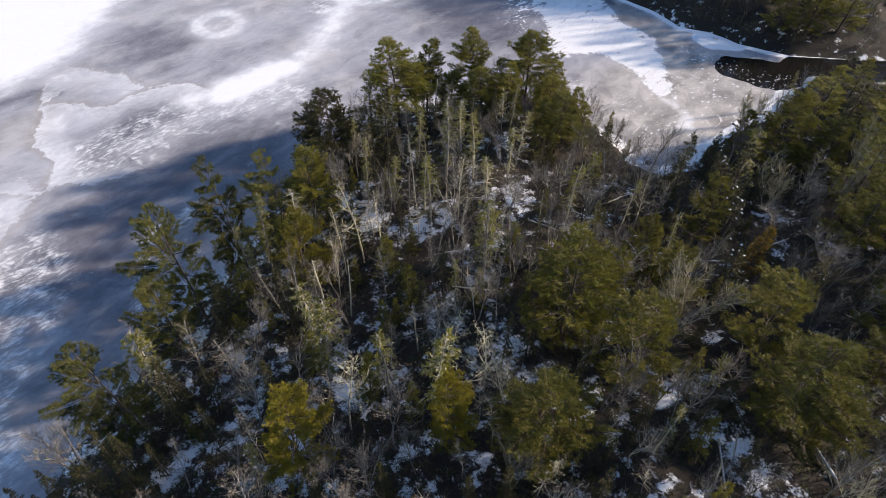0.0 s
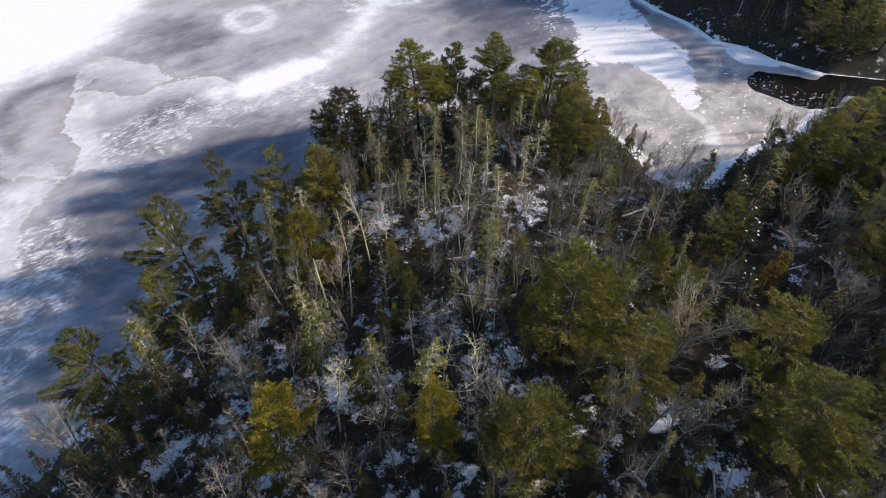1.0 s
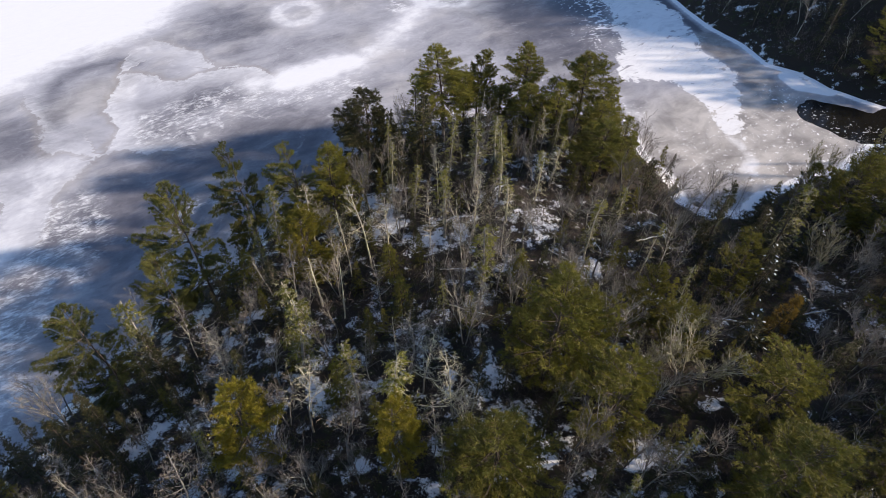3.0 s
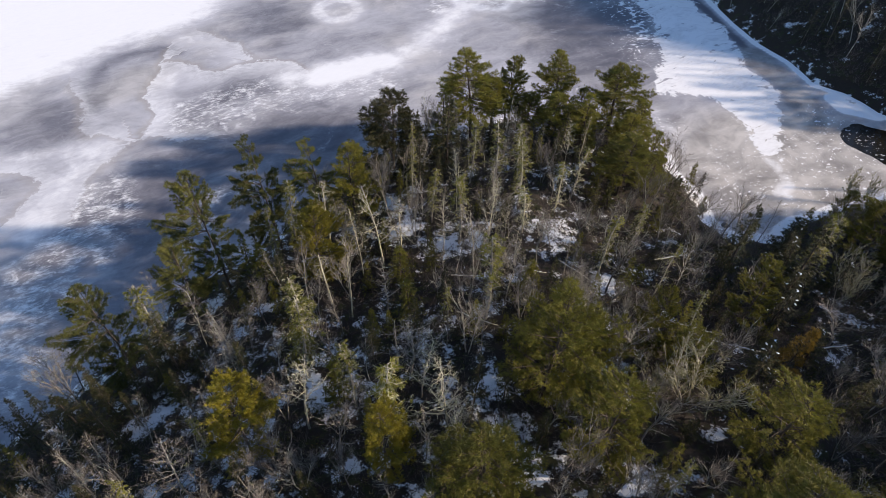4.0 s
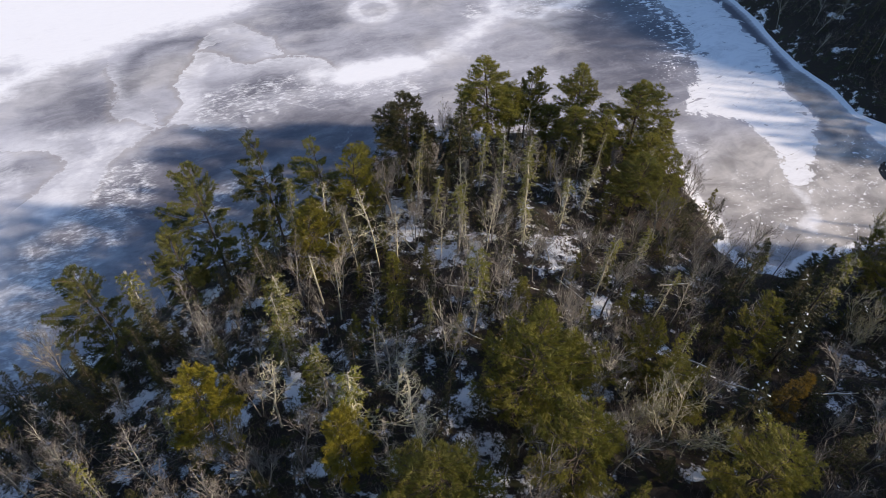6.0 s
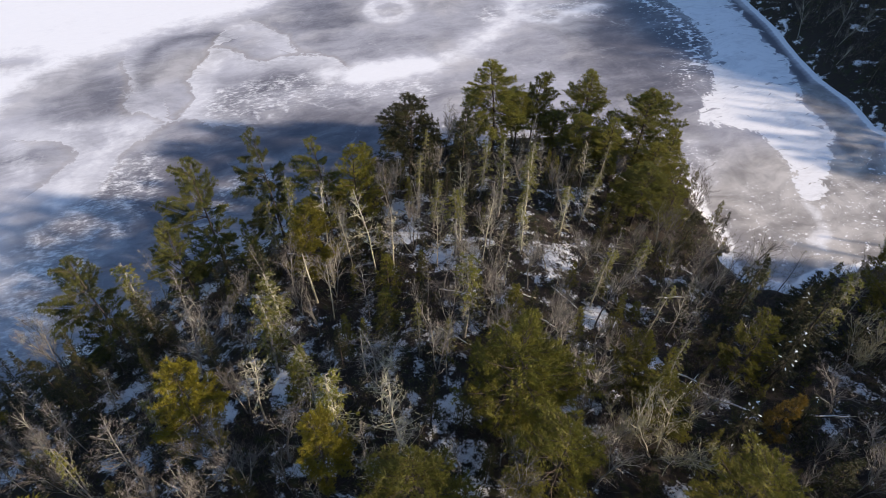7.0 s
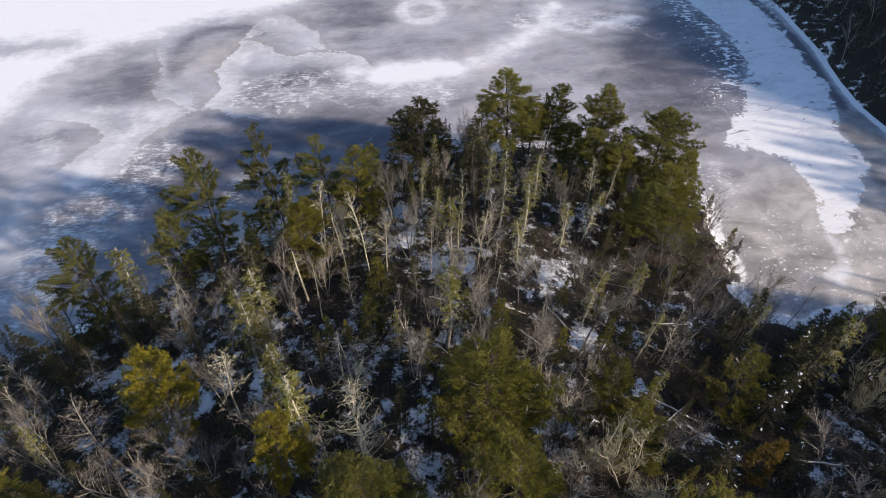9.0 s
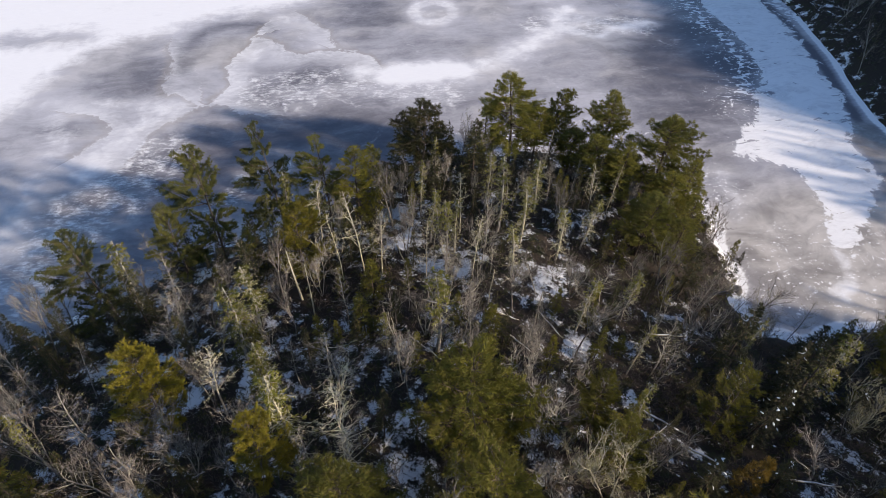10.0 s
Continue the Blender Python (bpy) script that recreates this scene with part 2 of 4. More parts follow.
def ripple(x, y, size, seed=0.0):
    """Smooth unevenness between -1 and 1, as a sum of a few waves."""
    u, v = np.asarray(x) / size, np.asarray(y) / size
    return (np.sin(1.9 * u + 1.3 * v + seed) + np.sin(-1.1 * u + 2.3 * v + 2.1 * seed) + np.sin(3.1 * u - 0.7 * v + 3.7 * seed + 1.0) + np.sin(2.2 * u + 3.4 * v + 0.7 * seed + 2.0)) / 4


def shore_distance(x, y):
    x, y = np.asarray(x, float), np.asarray(y, float)
    wobble = 0.9 * ripple(x, y, 4.5, 1.0) + 0.35 * ripple(x, y, 2.2, 2.0)
    wobble = wobble * np.where((y > 113) & (x > 5), 0.2, 1.0)
    return np.maximum(inland(x, y, POINT), inland(x, y, BANK)) + wobble


def land_height(x, y):
    d = shore_distance(x, y)
    rise = 0.45 * np.minimum(d, 2.0) + 12.0 * (1 - np.exp(-np.maximum(d - 1, 0) / 30)) + 14 * (1 - np.exp(-np.maximum(d - 60, 0) / 300))
    bumps = np.clip((d - 1.5) / 8, 0, 1) * (0.7 * ripple(x, y, 6.0, 3.0) + 0.35 * ripple(x, y, 2.2, 4.0) + 0.12 * ripple(x, y, 0.9, 5.0))
    # extra rise behind the far bank, added to cast shade over the cove
    shade_ridge = np.clip((inland(np.asarray(x, float), np.asarray(y, float), BANK) - 12) / 36, 0, 1)
    rise = rise + 20 * shade_ridge * shade_ridge * (3 - 2 * shade_ridge)
    return np.where(d > 0, rise + bumps, np.maximum(0.45 * d, -4.0))


def ground_z(x, y):
    return float(land_height(np.array([x]), np.array([y]))[0])


def steps(low, high, fine, reach):
    """Grid lines: even between low and high, wider and wider out to reach."""
    out, gap, at = [], fine, 0.0
    while at < reach:
        gap *= 1.35
        at += gap
        out.append(at)
    return np.concatenate([low - np.array(out[::-1]), np.arange(low, high + fine / 2, fine), high + np.array(out)])


def sheet(name, xs, ys, z_of, fields, material):
    X, Y = np.meshgrid(xs, ys)
    Z = z_of(X, Y)
    nx, ny = len(xs), len(ys)
    mesh = bpy.data.meshes.new(name)
    i = np.arange((ny - 1) * nx).reshape(ny - 1, nx)[:, :-1].ravel()
    quads = np.stack([i, i + 1, i + nx + 1, i + nx], 1)
    mesh.from_pydata(np.stack([X.ravel(), Y.ravel(), Z.ravel()], 1).tolist(), [], quads.tolist())
    for key, values in fields(X, Y).items():
        mesh.attributes.new(key, "FLOAT", "POINT").data.foreach_set("value", np.asarray(values, np.float32).ravel())
    mesh.polygons.foreach_set("use_smooth", [True] * len(mesh.polygons))
    mesh.materials.append(material)
    return new(name, mesh)


def near_line(x, y, points, width, soft):
    """1 within width of a line through points, falling to 0 over soft metres."""
    best = np.full(x.shape, 1e9)
    for (ax, ay), (bx, by) in zip(points, points[1:]):
        ex, ey = bx - ax, by - ay
        s = np.clip(((x - ax) * ex + (y - ay) * ey) / (ex * ex + ey * ey + 1e-9), 0, 1)
        best = np.minimum(best, np.hypot(x - ax - s * ex, y - ay - s * ey))
    return np.clip(1 - (best - width) / soft, 0, 1)


def blob(x, y, cx, cy, rx, ry, turn, soft):
    c, s = math.cos(radians(turn)), math.sin(radians(turn))
    u, v = ((x - cx) * c + (y - cy) * s) / rx, (-(x - cx) * s + (y - cy) * c) / ry
    return np.clip((1 - np.hypot(u, v)) * min(rx, ry) / soft + 0.5, 0, 1)


# lips of the cracked ice shelves: how fast the snow thins behind the lip, in metres, how white it is, and the lip's line; the shelf is on its left hand
SHELVES = [
    (2.6, 1.0, [(-69.3, 94.2), (-67.6, 89.1), (-65.9, 87.5), (-65.1, 81.9), (-64.0, 79.8), (-60.8, 77.9), (-58.6, 75.9), (-57.2, 70.6)]),
    (2.2, 0.9, [(-38.8, 97.2), (-41.8, 98.9), (-45.5, 99.7), (-51.5, 97.0), (-54.6, 93.9), (-56.0, 91.9), (-58.2, 90.9), (-61.1, 92.1), (-64.9, 92.4), (-67.4, 90.8)]),
    (2.8, 0.75, [(-48.5, 99.5), (-52.0, 97.9), (-55.0, 99.8), (-58.1, 102.3), (-61.1, 102.4), (-65.5, 103.2)]),
]
SHELVES += [
    (1.6, 0.7, [(-77.8, 78.1), (-74.4, 75.2), (-71.6, 73.2), (-69.8, 71.3), (-68.3, 68.5), (-66.3, 67.1), (-62.0, 68.3), (-59.3, 68.1)]),
    (3.0, 0.75, [(-73.5, 53.3), (-68.7, 55.4), (-64.1, 54.8), (-62.6, 52.6), (-63.1, 50.2), (-62.7, 47.5)]),
    (2.4, 0.7, [(-54.5, 51.3), (-57.5, 58.9), (-57.6, 63.1), (-58.1, 66.0), (-56.3, 69.1), (-53.9, 71.0), (-50.0, 70.8), (-46.8, 73.3)]),
]
# the snow that lies on the cove
COVE_SNOW = [(-8, 172), (3, 160), (12.3, 153), (19.2, 144.6), (21.3, 135.3), (22.4, 125.3), (22.2, 116.8), (23.5, 113.6), (33.1, 116.3), (36.7, 112.9), (39.9, 106.5), (41.8, 102.5), (43.6, 102.1), (45.2, 101.5),
             (45.4, 107.9), (45.6, 114.1), (45, 120), (43.5, 125.4), (38.3, 130.4), (37.4, 136.8), (34.2, 144.8), (29.1, 150.5), (24.7, 158.6), (14, 170), (4, 180)]


def shelf_fields(x, y):
    """Signed distance to the nearest lip, positive on the shelf's side, and how fast that shelf's snow thins."""
    best, signed, fade = np.full(x.shape, 1e9), np.full(x.shape, -30.0), np.full(x.shape, 2.0)
    wide, weight = np.zeros(x.shape), np.zeros(x.shape)
    for thin, power, points in SHELVES:
        for (ax, ay), (bx, by) in zip(points, points[1:]):
            ex, ey = bx - ax, by - ay
            s = np.clip(((x - ax) * ex + (y - ay) * ey) / (ex * ex + ey * ey), 0, 1)
            far = np.hypot(x - ax - s * ex, y - ay - s * ey)
            side = np.where(ex * (y - ay) - ey * (x - ax) > 0, 1.0, -1.0)
            across = np.abs(ex * (y - ay) - ey * (x - ax)) / math.hypot(ex, ey)
            near = (far < best - 1e-6) | ((far < best + 1e-6) & (across > wide))
            weight = np.where(near, power, weight)
            best, signed, fade, wide = np.where(near, far, best), np.where(near, side * far, signed), np.where(near, thin, fade), np.where(near, across, wide)
    return signed, fade, weight * np.clip((5.6 - best) / 3.0, 0, 1)


def ice_fields(x, y):
    gx, gy = x + 1.2 * ripple(x, y, 5.0, 7.0) + 0.5 * ripple(x, y, 1.8, 8.0), y + 1.2 * ripple(x, y, 5.0, 9.0) + 0.5 * ripple(x, y, 1.8, 10.0)
    snow = 0.20 + 0.06 * ripple(x, y, 9.0, 11.0)
    add = lambda field, amount: np.maximum(snow, field * amount)  # noqa: E731
    # the wide blown snow field and its tongues
    edge = inland(x, y, [(-60, 300), (-68, 130), (-69.5, 115), (-69, 109), (-70.5, 103), (-73.5, 98), (-78, 93), (-80.5, 85), (-82, 79), (-85, 74), (-86, 68), (-85.6, 62), (-80, 48), (-74, 34), (-66, 10), (-200, -100), (-400, 300)])
    snow = add(np.clip(0.62 + edge / 9.0, 0, 1.35), 1.0)
    snow = add(near_line(gx, gy, [(-52, 29), (-58, 36), (-63, 43), (-68, 48), (-74, 52)], 1.0, 7.0), 0.66)
    snow = add(near_line(gx, gy, [(-58, 46), (-59, 52), (-60, 57), (-62, 63), (-60, 66)], 1.2, 6.0), 0.84)
    snow = add(near_line(gx, gy, [(-78, 52), (-72, 57), (-66, 62)], 1.0, 6.0), 0.62)
    snow = np.minimum(snow, 1.3 - 0.75 * near_line(gx, gy, [(-103, 60), (-99, 65), (-95, 69)], 0.5, 6.0))
    # scalloped drifts round the refrozen pools
    snow = add(near_line(gx, gy, [(-56, 72), (-58, 78), (-62, 83), (-63, 88)], 0.6, 4.0), 0.74)
    snow = add(blob(gx, gy, -57, 82, 7, 9, -35, 7.0), 0.46)
    snow = add(near_line(gx, gy, [(-72, 101), (-66, 100), (-60, 99), (-56, 96)], 0.8, 5.0), 0.62)
    # the bright bank of snow along the old crack
    snow = add(near_line(gx, gy, [(-42, 94), (-36, 98), (-31, 103), (-26, 109), (-23.5, 115), (-22, 124), (-21, 132), (-24, 142)], 0.6, 6.5), 0.95)
    snow = add(near_line(gx, gy, [(-38, 97), (-33, 101), (-28, 107)], 1.2, 5.5), 1.35)
    snow = add(near_line(gx, gy, [(-48, 82), (-40, 90), (-31, 97)], 1.0, 7.0), 0.46)
    snow = add(near_line(gx, gy, [(-24, 130), (-18.6, 133), (-12.7, 136), (-10, 141), (-6, 148)], 0.5, 3.5), 0.95)
    snow = add(blob(gx, gy, -20, 137, 5, 12, -20, 6.0), 0.72)
    # old refrozen hole with its pale ring
    around = np.hypot(x + 45.6 + 0.3 * ripple(x, y, 1.5, 3.0), (y - 122) / 1.08)
    snow = add(np.clip(1.35 - np.abs(around - 4.2) / 2.4, 0, 1), 0.86)
    snow = add(np.clip(1.6 - around / 3.5, 0, 1), 0.60)
    # snow lying on the cove
    hx, hy = x + 0.7 * (gx - x), y + 0.7 * (gy - y)
    cove = inland(hx, hy, COVE_SNOW)
    snow = add(near_line(gx, gy, [(42.8, 102), (44.2, 98), (44.6, 92.5)], 0.6, 2.0), 0.86)
    snow = add(near_line(gx, gy, [(24, 108), (26.5, 103.5), (28, 99)], 0.5, 2.5), 0.70)
    snow = add(near_line(gx, gy, [(30, 104), (33, 100), (36, 95), (40, 92)], 1.0, 3.5), 0.46)
    d = shore_distance(x, y)
    # a rim of snow along the shores
    snow = add(np.clip(1.6 - np.abs(d + 0.6) / 0.75, 0, 1) * np.where(x > 18, 1.0, 0.35), 1.5)
    snow = add(near_line(gx, gy, [(59, 97), (64, 102), (69, 106), (72, 109)], 1.0, 2.0), 0.75)
    snow = add(near_line(x, y, [(54.8, 123.6), (56.2, 121.3), (61, 121)], 1.6, 1.0), 1.5)
    # dark seam between the snow and the far bank
    seam = near_line(x, y, [(8, 176), (17, 168), (24.2, 159.6), (29.8, 151.6), (35.7, 141.8), (38.5, 137.5)], 0.5, 0.9)
    bared = near_line(hx, hy, [(40, 134.5), (43.5, 130), (47, 125.5), (49, 121), (50.5, 114)], 2.3, 1.4)
    seam = np.maximum(seam, 0.5 * bared)
    snow = np.where(d > -1.3, snow, snow * (1 - 0.9 * np.maximum(seam, bared)))
    # first band: clear ice off the west shore, darkened to fill out tree shade
    swept = np.maximum(np.clip(0.55 + (y - 40) / 60, 0.4, 0.9) * near_line(gx, gy, [(-34, 10), (-42, 28), (-43, 48), (-43, 60), (-38, 69), (-30, 77)], 6.0, 11.0), 0.95 * blob(gx, gy, 7, 137, 13, 27, 14, 9.0))
    swept = np.maximum(swept, np.maximum(seam, 0.62 * near_line(gx, gy, [(-69, 95.5), (-72, 94.5), (-75.5, 91.5), (-77, 87.5), (-76.5, 83), (-73.5, 78), (-69.5, 74.5)], 0.5, 3.0)))
    swept = np.maximum(swept, 0.7 * np.maximum(np.maximum(blob(gx, gy, -74, 66, 7, 9, 30, 5.0), blob(gx, gy, -70, 50, 4, 3, 30, 3.0)), blob(gx, gy, -56, 112, 8, 9, 0, 6.0)))
    swept = np.maximum(swept, 0.55 * near_line(gx, gy, [(-53, 81), (-48, 88), (-42, 94)], 2.0, 5.0))
    # painted darker strip just inside the edge of the trees' cast shadow
    swept = np.maximum(swept, 0.85 * near_line(gx, gy, [(-49, 58), (-50, 64), (-46, 69), (-38, 74), (-30, 79)], 2.5, 4.0))
    water = blob(gx, gy, 65, 111, 10, 5.5, -14, 1.6)
    water = np.maximum(water, near_line(x, y, [(72, 113.5), (85, 113), (110, 115), (400, 115)], 3.0, 2.0))
    water = np.where(d > -1.2, np.minimum(water, 1.0), water) * (x > 54)
    fleck = 0.16 + 0.15 * ripple(x, y, 9.0, 13.0)
    fleck = np.maximum(fleck, near_line(gx, gy, [(-41, 10), (-45, 24), (-48, 36), (-50, 46), (-53, 55)], 3.0, 6.0))
    fleck = np.maximum(fleck, near_line(gx, gy, [(-52, 78), (-46, 85), (-38, 94), (-28, 98)], 3.0, 6.0) * 0.9)
    fleck = np.maximum(fleck, near_line(gx, gy, [(-25, 132), (-16, 137), (-8, 145)], 2.0, 4.0) * 0.9)
    fleck = np.maximum(fleck, near_line(gx, gy, [(-34, 66), (-37, 60), (-35, 54), (-34, 48)], 0.6, 2.0) * 0.9)
    crumb = np.maximum(blob(gx, gy, 48, 98, 20, 12, 30, 6.0), near_line(gx, gy, [(-4, 168), (6, 155), (13, 147), (19, 140), (20, 130)], 3.0, 8.0) * 1.5)
    crumb = np.maximum(crumb * 0.75, near_line(gx, gy, [(52, 116), (60, 108), (68, 107)], 2.0, 5.0) * 0.9)
    crumb = np.maximum(crumb, 0.75 * near_line(gx, gy, [(-14, 88), (-6, 97), (4, 103), (14, 106), (25, 102)], 3.0, 5.0))
    crumb = np.maximum(crumb, np.clip(1.7 - np.abs(cove + 3.5) / 4.0, 0, 1.7) * (y > 132) * (x < 20))
    crumb = np.maximum(crumb, 0.15 + 0.15 * ripple(x, y, 8.0, 15.0))
    silt = np.maximum(np.maximum(0.7 * bared, blob(gx, gy, 46, 102, 22, 15, 25, 8.0)), 0.6 * blob(gx, gy, -68, 83, 4.5, 9, -20, 4.0))
    lip, fade, close = shelf_fields(x, y)
    return {"silty_ice": silt, "snow_depth": snow, "clear_ice": swept, "open_water": water, "snow_flecks": fleck, "snow_crumbs": crumb, "shelf_edge": lip, "shelf_fade": fade, "shelf_near": close, "laid_snow": cove}


# snowy openings between the trees: x, y, radius
OPENINGS = [(28.2, 55.4, 1.3), (31.0, 54.2, 1.5), (33.4, 53.6, 1.4), (36.3, 54.0, 1.3), (42.4, 69.3, 1.3), (44.1, 65.9, 1.5), (45.6, 63.4, 1.6), (47.0, 60.5, 1.7), (46.5, 57.0, 1.6), (10.0, 61.2, 1.4), (10.8, 55.0, 1.1),
            (17.5, 60.7, 1.2), (21.5, 62.5, 1.4), (4.2, 59.0, 1.5), (13.1, 60.7, 1.5), (1.0, 58.3, 1.6), (21.4, 58.1, 1.4), (11.6, 38.4, 1.3), (12.7, 35.6, 1.3), (15.6, 34.5, 1.4), (38.5, 80.5, 1.6), (40.0, 77.0, 1.2)]
OPENINGS += [(-15.0, 29.8, 2.0), (-9.3, 64.2, 1.6), (-5.5, 60.5, 1.6), (-7.3, 67.6, 1.6), (-16.5, 43.9, 1.6), (-9.2, 40.3, 1.7), (-8.8, 29.0, 1.8), (-8.3, 32.2, 1.3), (-12.9, 37.7, 1.8), (-24.3, 42.3, 1.3), (2.9, 27.3, 1.3), (-4.0, 32.9, 1.3),
             (17.9, 31.0, 1.6), (30.6, 36.6, 1.6), (34.6, 40.8, 2.0), (45.0, 44.4, 2.0), (9.5, 25.3, 1.8), (4.5, 23.2, 1.8), (26.7, 24.4, 2.0), (31.8, 28.5, 2.6), (27.0, 33.4, 1.4), (40.0, 27.3, 2.0), (34.8, 24.2, 2.2), (-19.5, 27.0, 1.8), (-5.0, 64.5, 1.3)]


def opening(x, y):
    best = np.zeros(np.shape(x))
    for cx, cy, r in OPENINGS:
        best = np.maximum(best, np.clip(1.6 - np.hypot(x - cx, y - cy) / r, 0, 1))
    return best


def floor_fields(x, y):
    d = shore_distance(x, y)
    # less snow east of x 26 darkens that floor in place of shade
    return {"shore_snow": np.clip(1 - np.abs(d - 0.4) / 1.4, 0, 1) * np.where(x > 15, np.where(y > 113, 0.15, 0.8), 0.1) - 0.12 * np.clip((x - 26) / 10, 0, 1) + 0.21 * opening(x, y) + 0.05 * np.clip((22 - x) / 15, 0, 1)}


ground = sheet("ground", steps(-45, 115, 0.9, 2800), steps(5, 200, 0.9, 2800), land_height, floor_fields, M_FLOOR)
tagged(ground, "dark leaf litter forest floor patched with snow", "ground", kind="structure")
lake = sheet("water", steps(-125, 95, 0.6, 2800), steps(15, 195, 0.6, 2800), lambda x, y: 0 * x, ice_fields, M_ICE)
tagged(lake, "grey frozen lake ice swept with drifted white snow", "ice", kind="structure")


# ---- trees ----
class Soup:
    """Collects points and faces of one mesh."""

    def __init__(self):
        self.verts, self.faces = [], []

    def tube(self, points, radii, sides):
        first = len(self.verts)
        for k, (p, r) in enumerate(zip(points, radii)):
            a, b = points[max(k - 1, 0)], points[min(k + 1, len(points) - 1)]
            along = (b - a).normalized()
            side = along.cross(Vector((0.3, 0.5, 0.81)) if abs(along.z) < 0.8 else Vector((1, 0, 0))).normalized()
            up = side.cross(along)
            for j in range(sides):
                t = 2 * math.pi * j / sides
                self.verts.append(p + side * (r * math.cos(t)) + up * (r * math.sin(t)))
        for k in range(len(points) - 1):
            for j in range(sides):
                a, b = first + k * sides + j, first + k * sides + (j + 1) % sides
                self.faces.append((a, b, b + sides, a + sides))
        if sides > 4:
            top = first + (len(points) - 1) * sides
            self.faces.append(tuple(range(top, top + sides)))

    def blade(self, base, tip, width):
        """A narrow pointed leaf."""
        along = tip - base
        side = along.cross(Vector((random.gauss(0, 1), random.gauss(0, 1), random.gauss(0, 1))))
        if side.length < 1e-5:
            return
        side = side.normalized() * width * 0.5
        i = len(self.verts)
        mid = base + along * 0.25
        self.verts += [mid + side, tip, mid - side]
        self.faces.append((i, i + 1, i + 2))

    def tuft(self, at, along, size, count, width, spread=0.75, droop=0.0):
        for _ in range(count):
            way = (along.normalized() + Vector((random.gauss(0, spread), random.gauss(0, spread), random.gauss(0, spread * 0.7) - droop))).normalized()
            self.blade(at, at + way * size * random.uniform(0.6, 1.2), width)

    def mesh(self, name, material, smooth=False):
        mesh = bpy.data.meshes.new(name)
        mesh.from_pydata([tuple(v) for v in self.verts], [], self.faces)
        if smooth:
            mesh.polygons.foreach_set("use_smooth", [True] * len(mesh.polygons))
        mesh.materials.append(material)
        return mesh


def wander(start, way, length, count, bend, lift=0.0):
    """Points of a crooked branch."""
    points, way = [start.copy()], way.normalized()
    for _ in range(count):
        way = (way + Vector((random.gauss(0, bend), random.gauss(0, bend), random.gauss(0, bend) + lift))).normalized()
        points.append(points[-1] + way * (length / count))
    return points


def taper(first, last, count):
    return [first + (last - first) * k / (count - 1) for k in range(count)]


def trunk_line(height, lean, bend):
    points, way = [Vector((0, 0, -0.4))], Vector((lean[0], lean[1], 1)).normalized()
    for _ in range(9):
        way = (way + Vector((random.gauss(0, bend), random.gauss(0, bend), 0)) + Vector((0, 0, 0.05))).normalized()
        points.append(points[-1] + way * (height / 9))
    scale = height / points[-1].z
    return [Vector((p.x, p.y, p.z * scale)) for p in points]


def on_line(points, f):
    k = min(int(f * (len(points) - 1)), len(points) - 2)
    return points[k].lerp(points[k + 1], f * (len(points) - 1) - k)


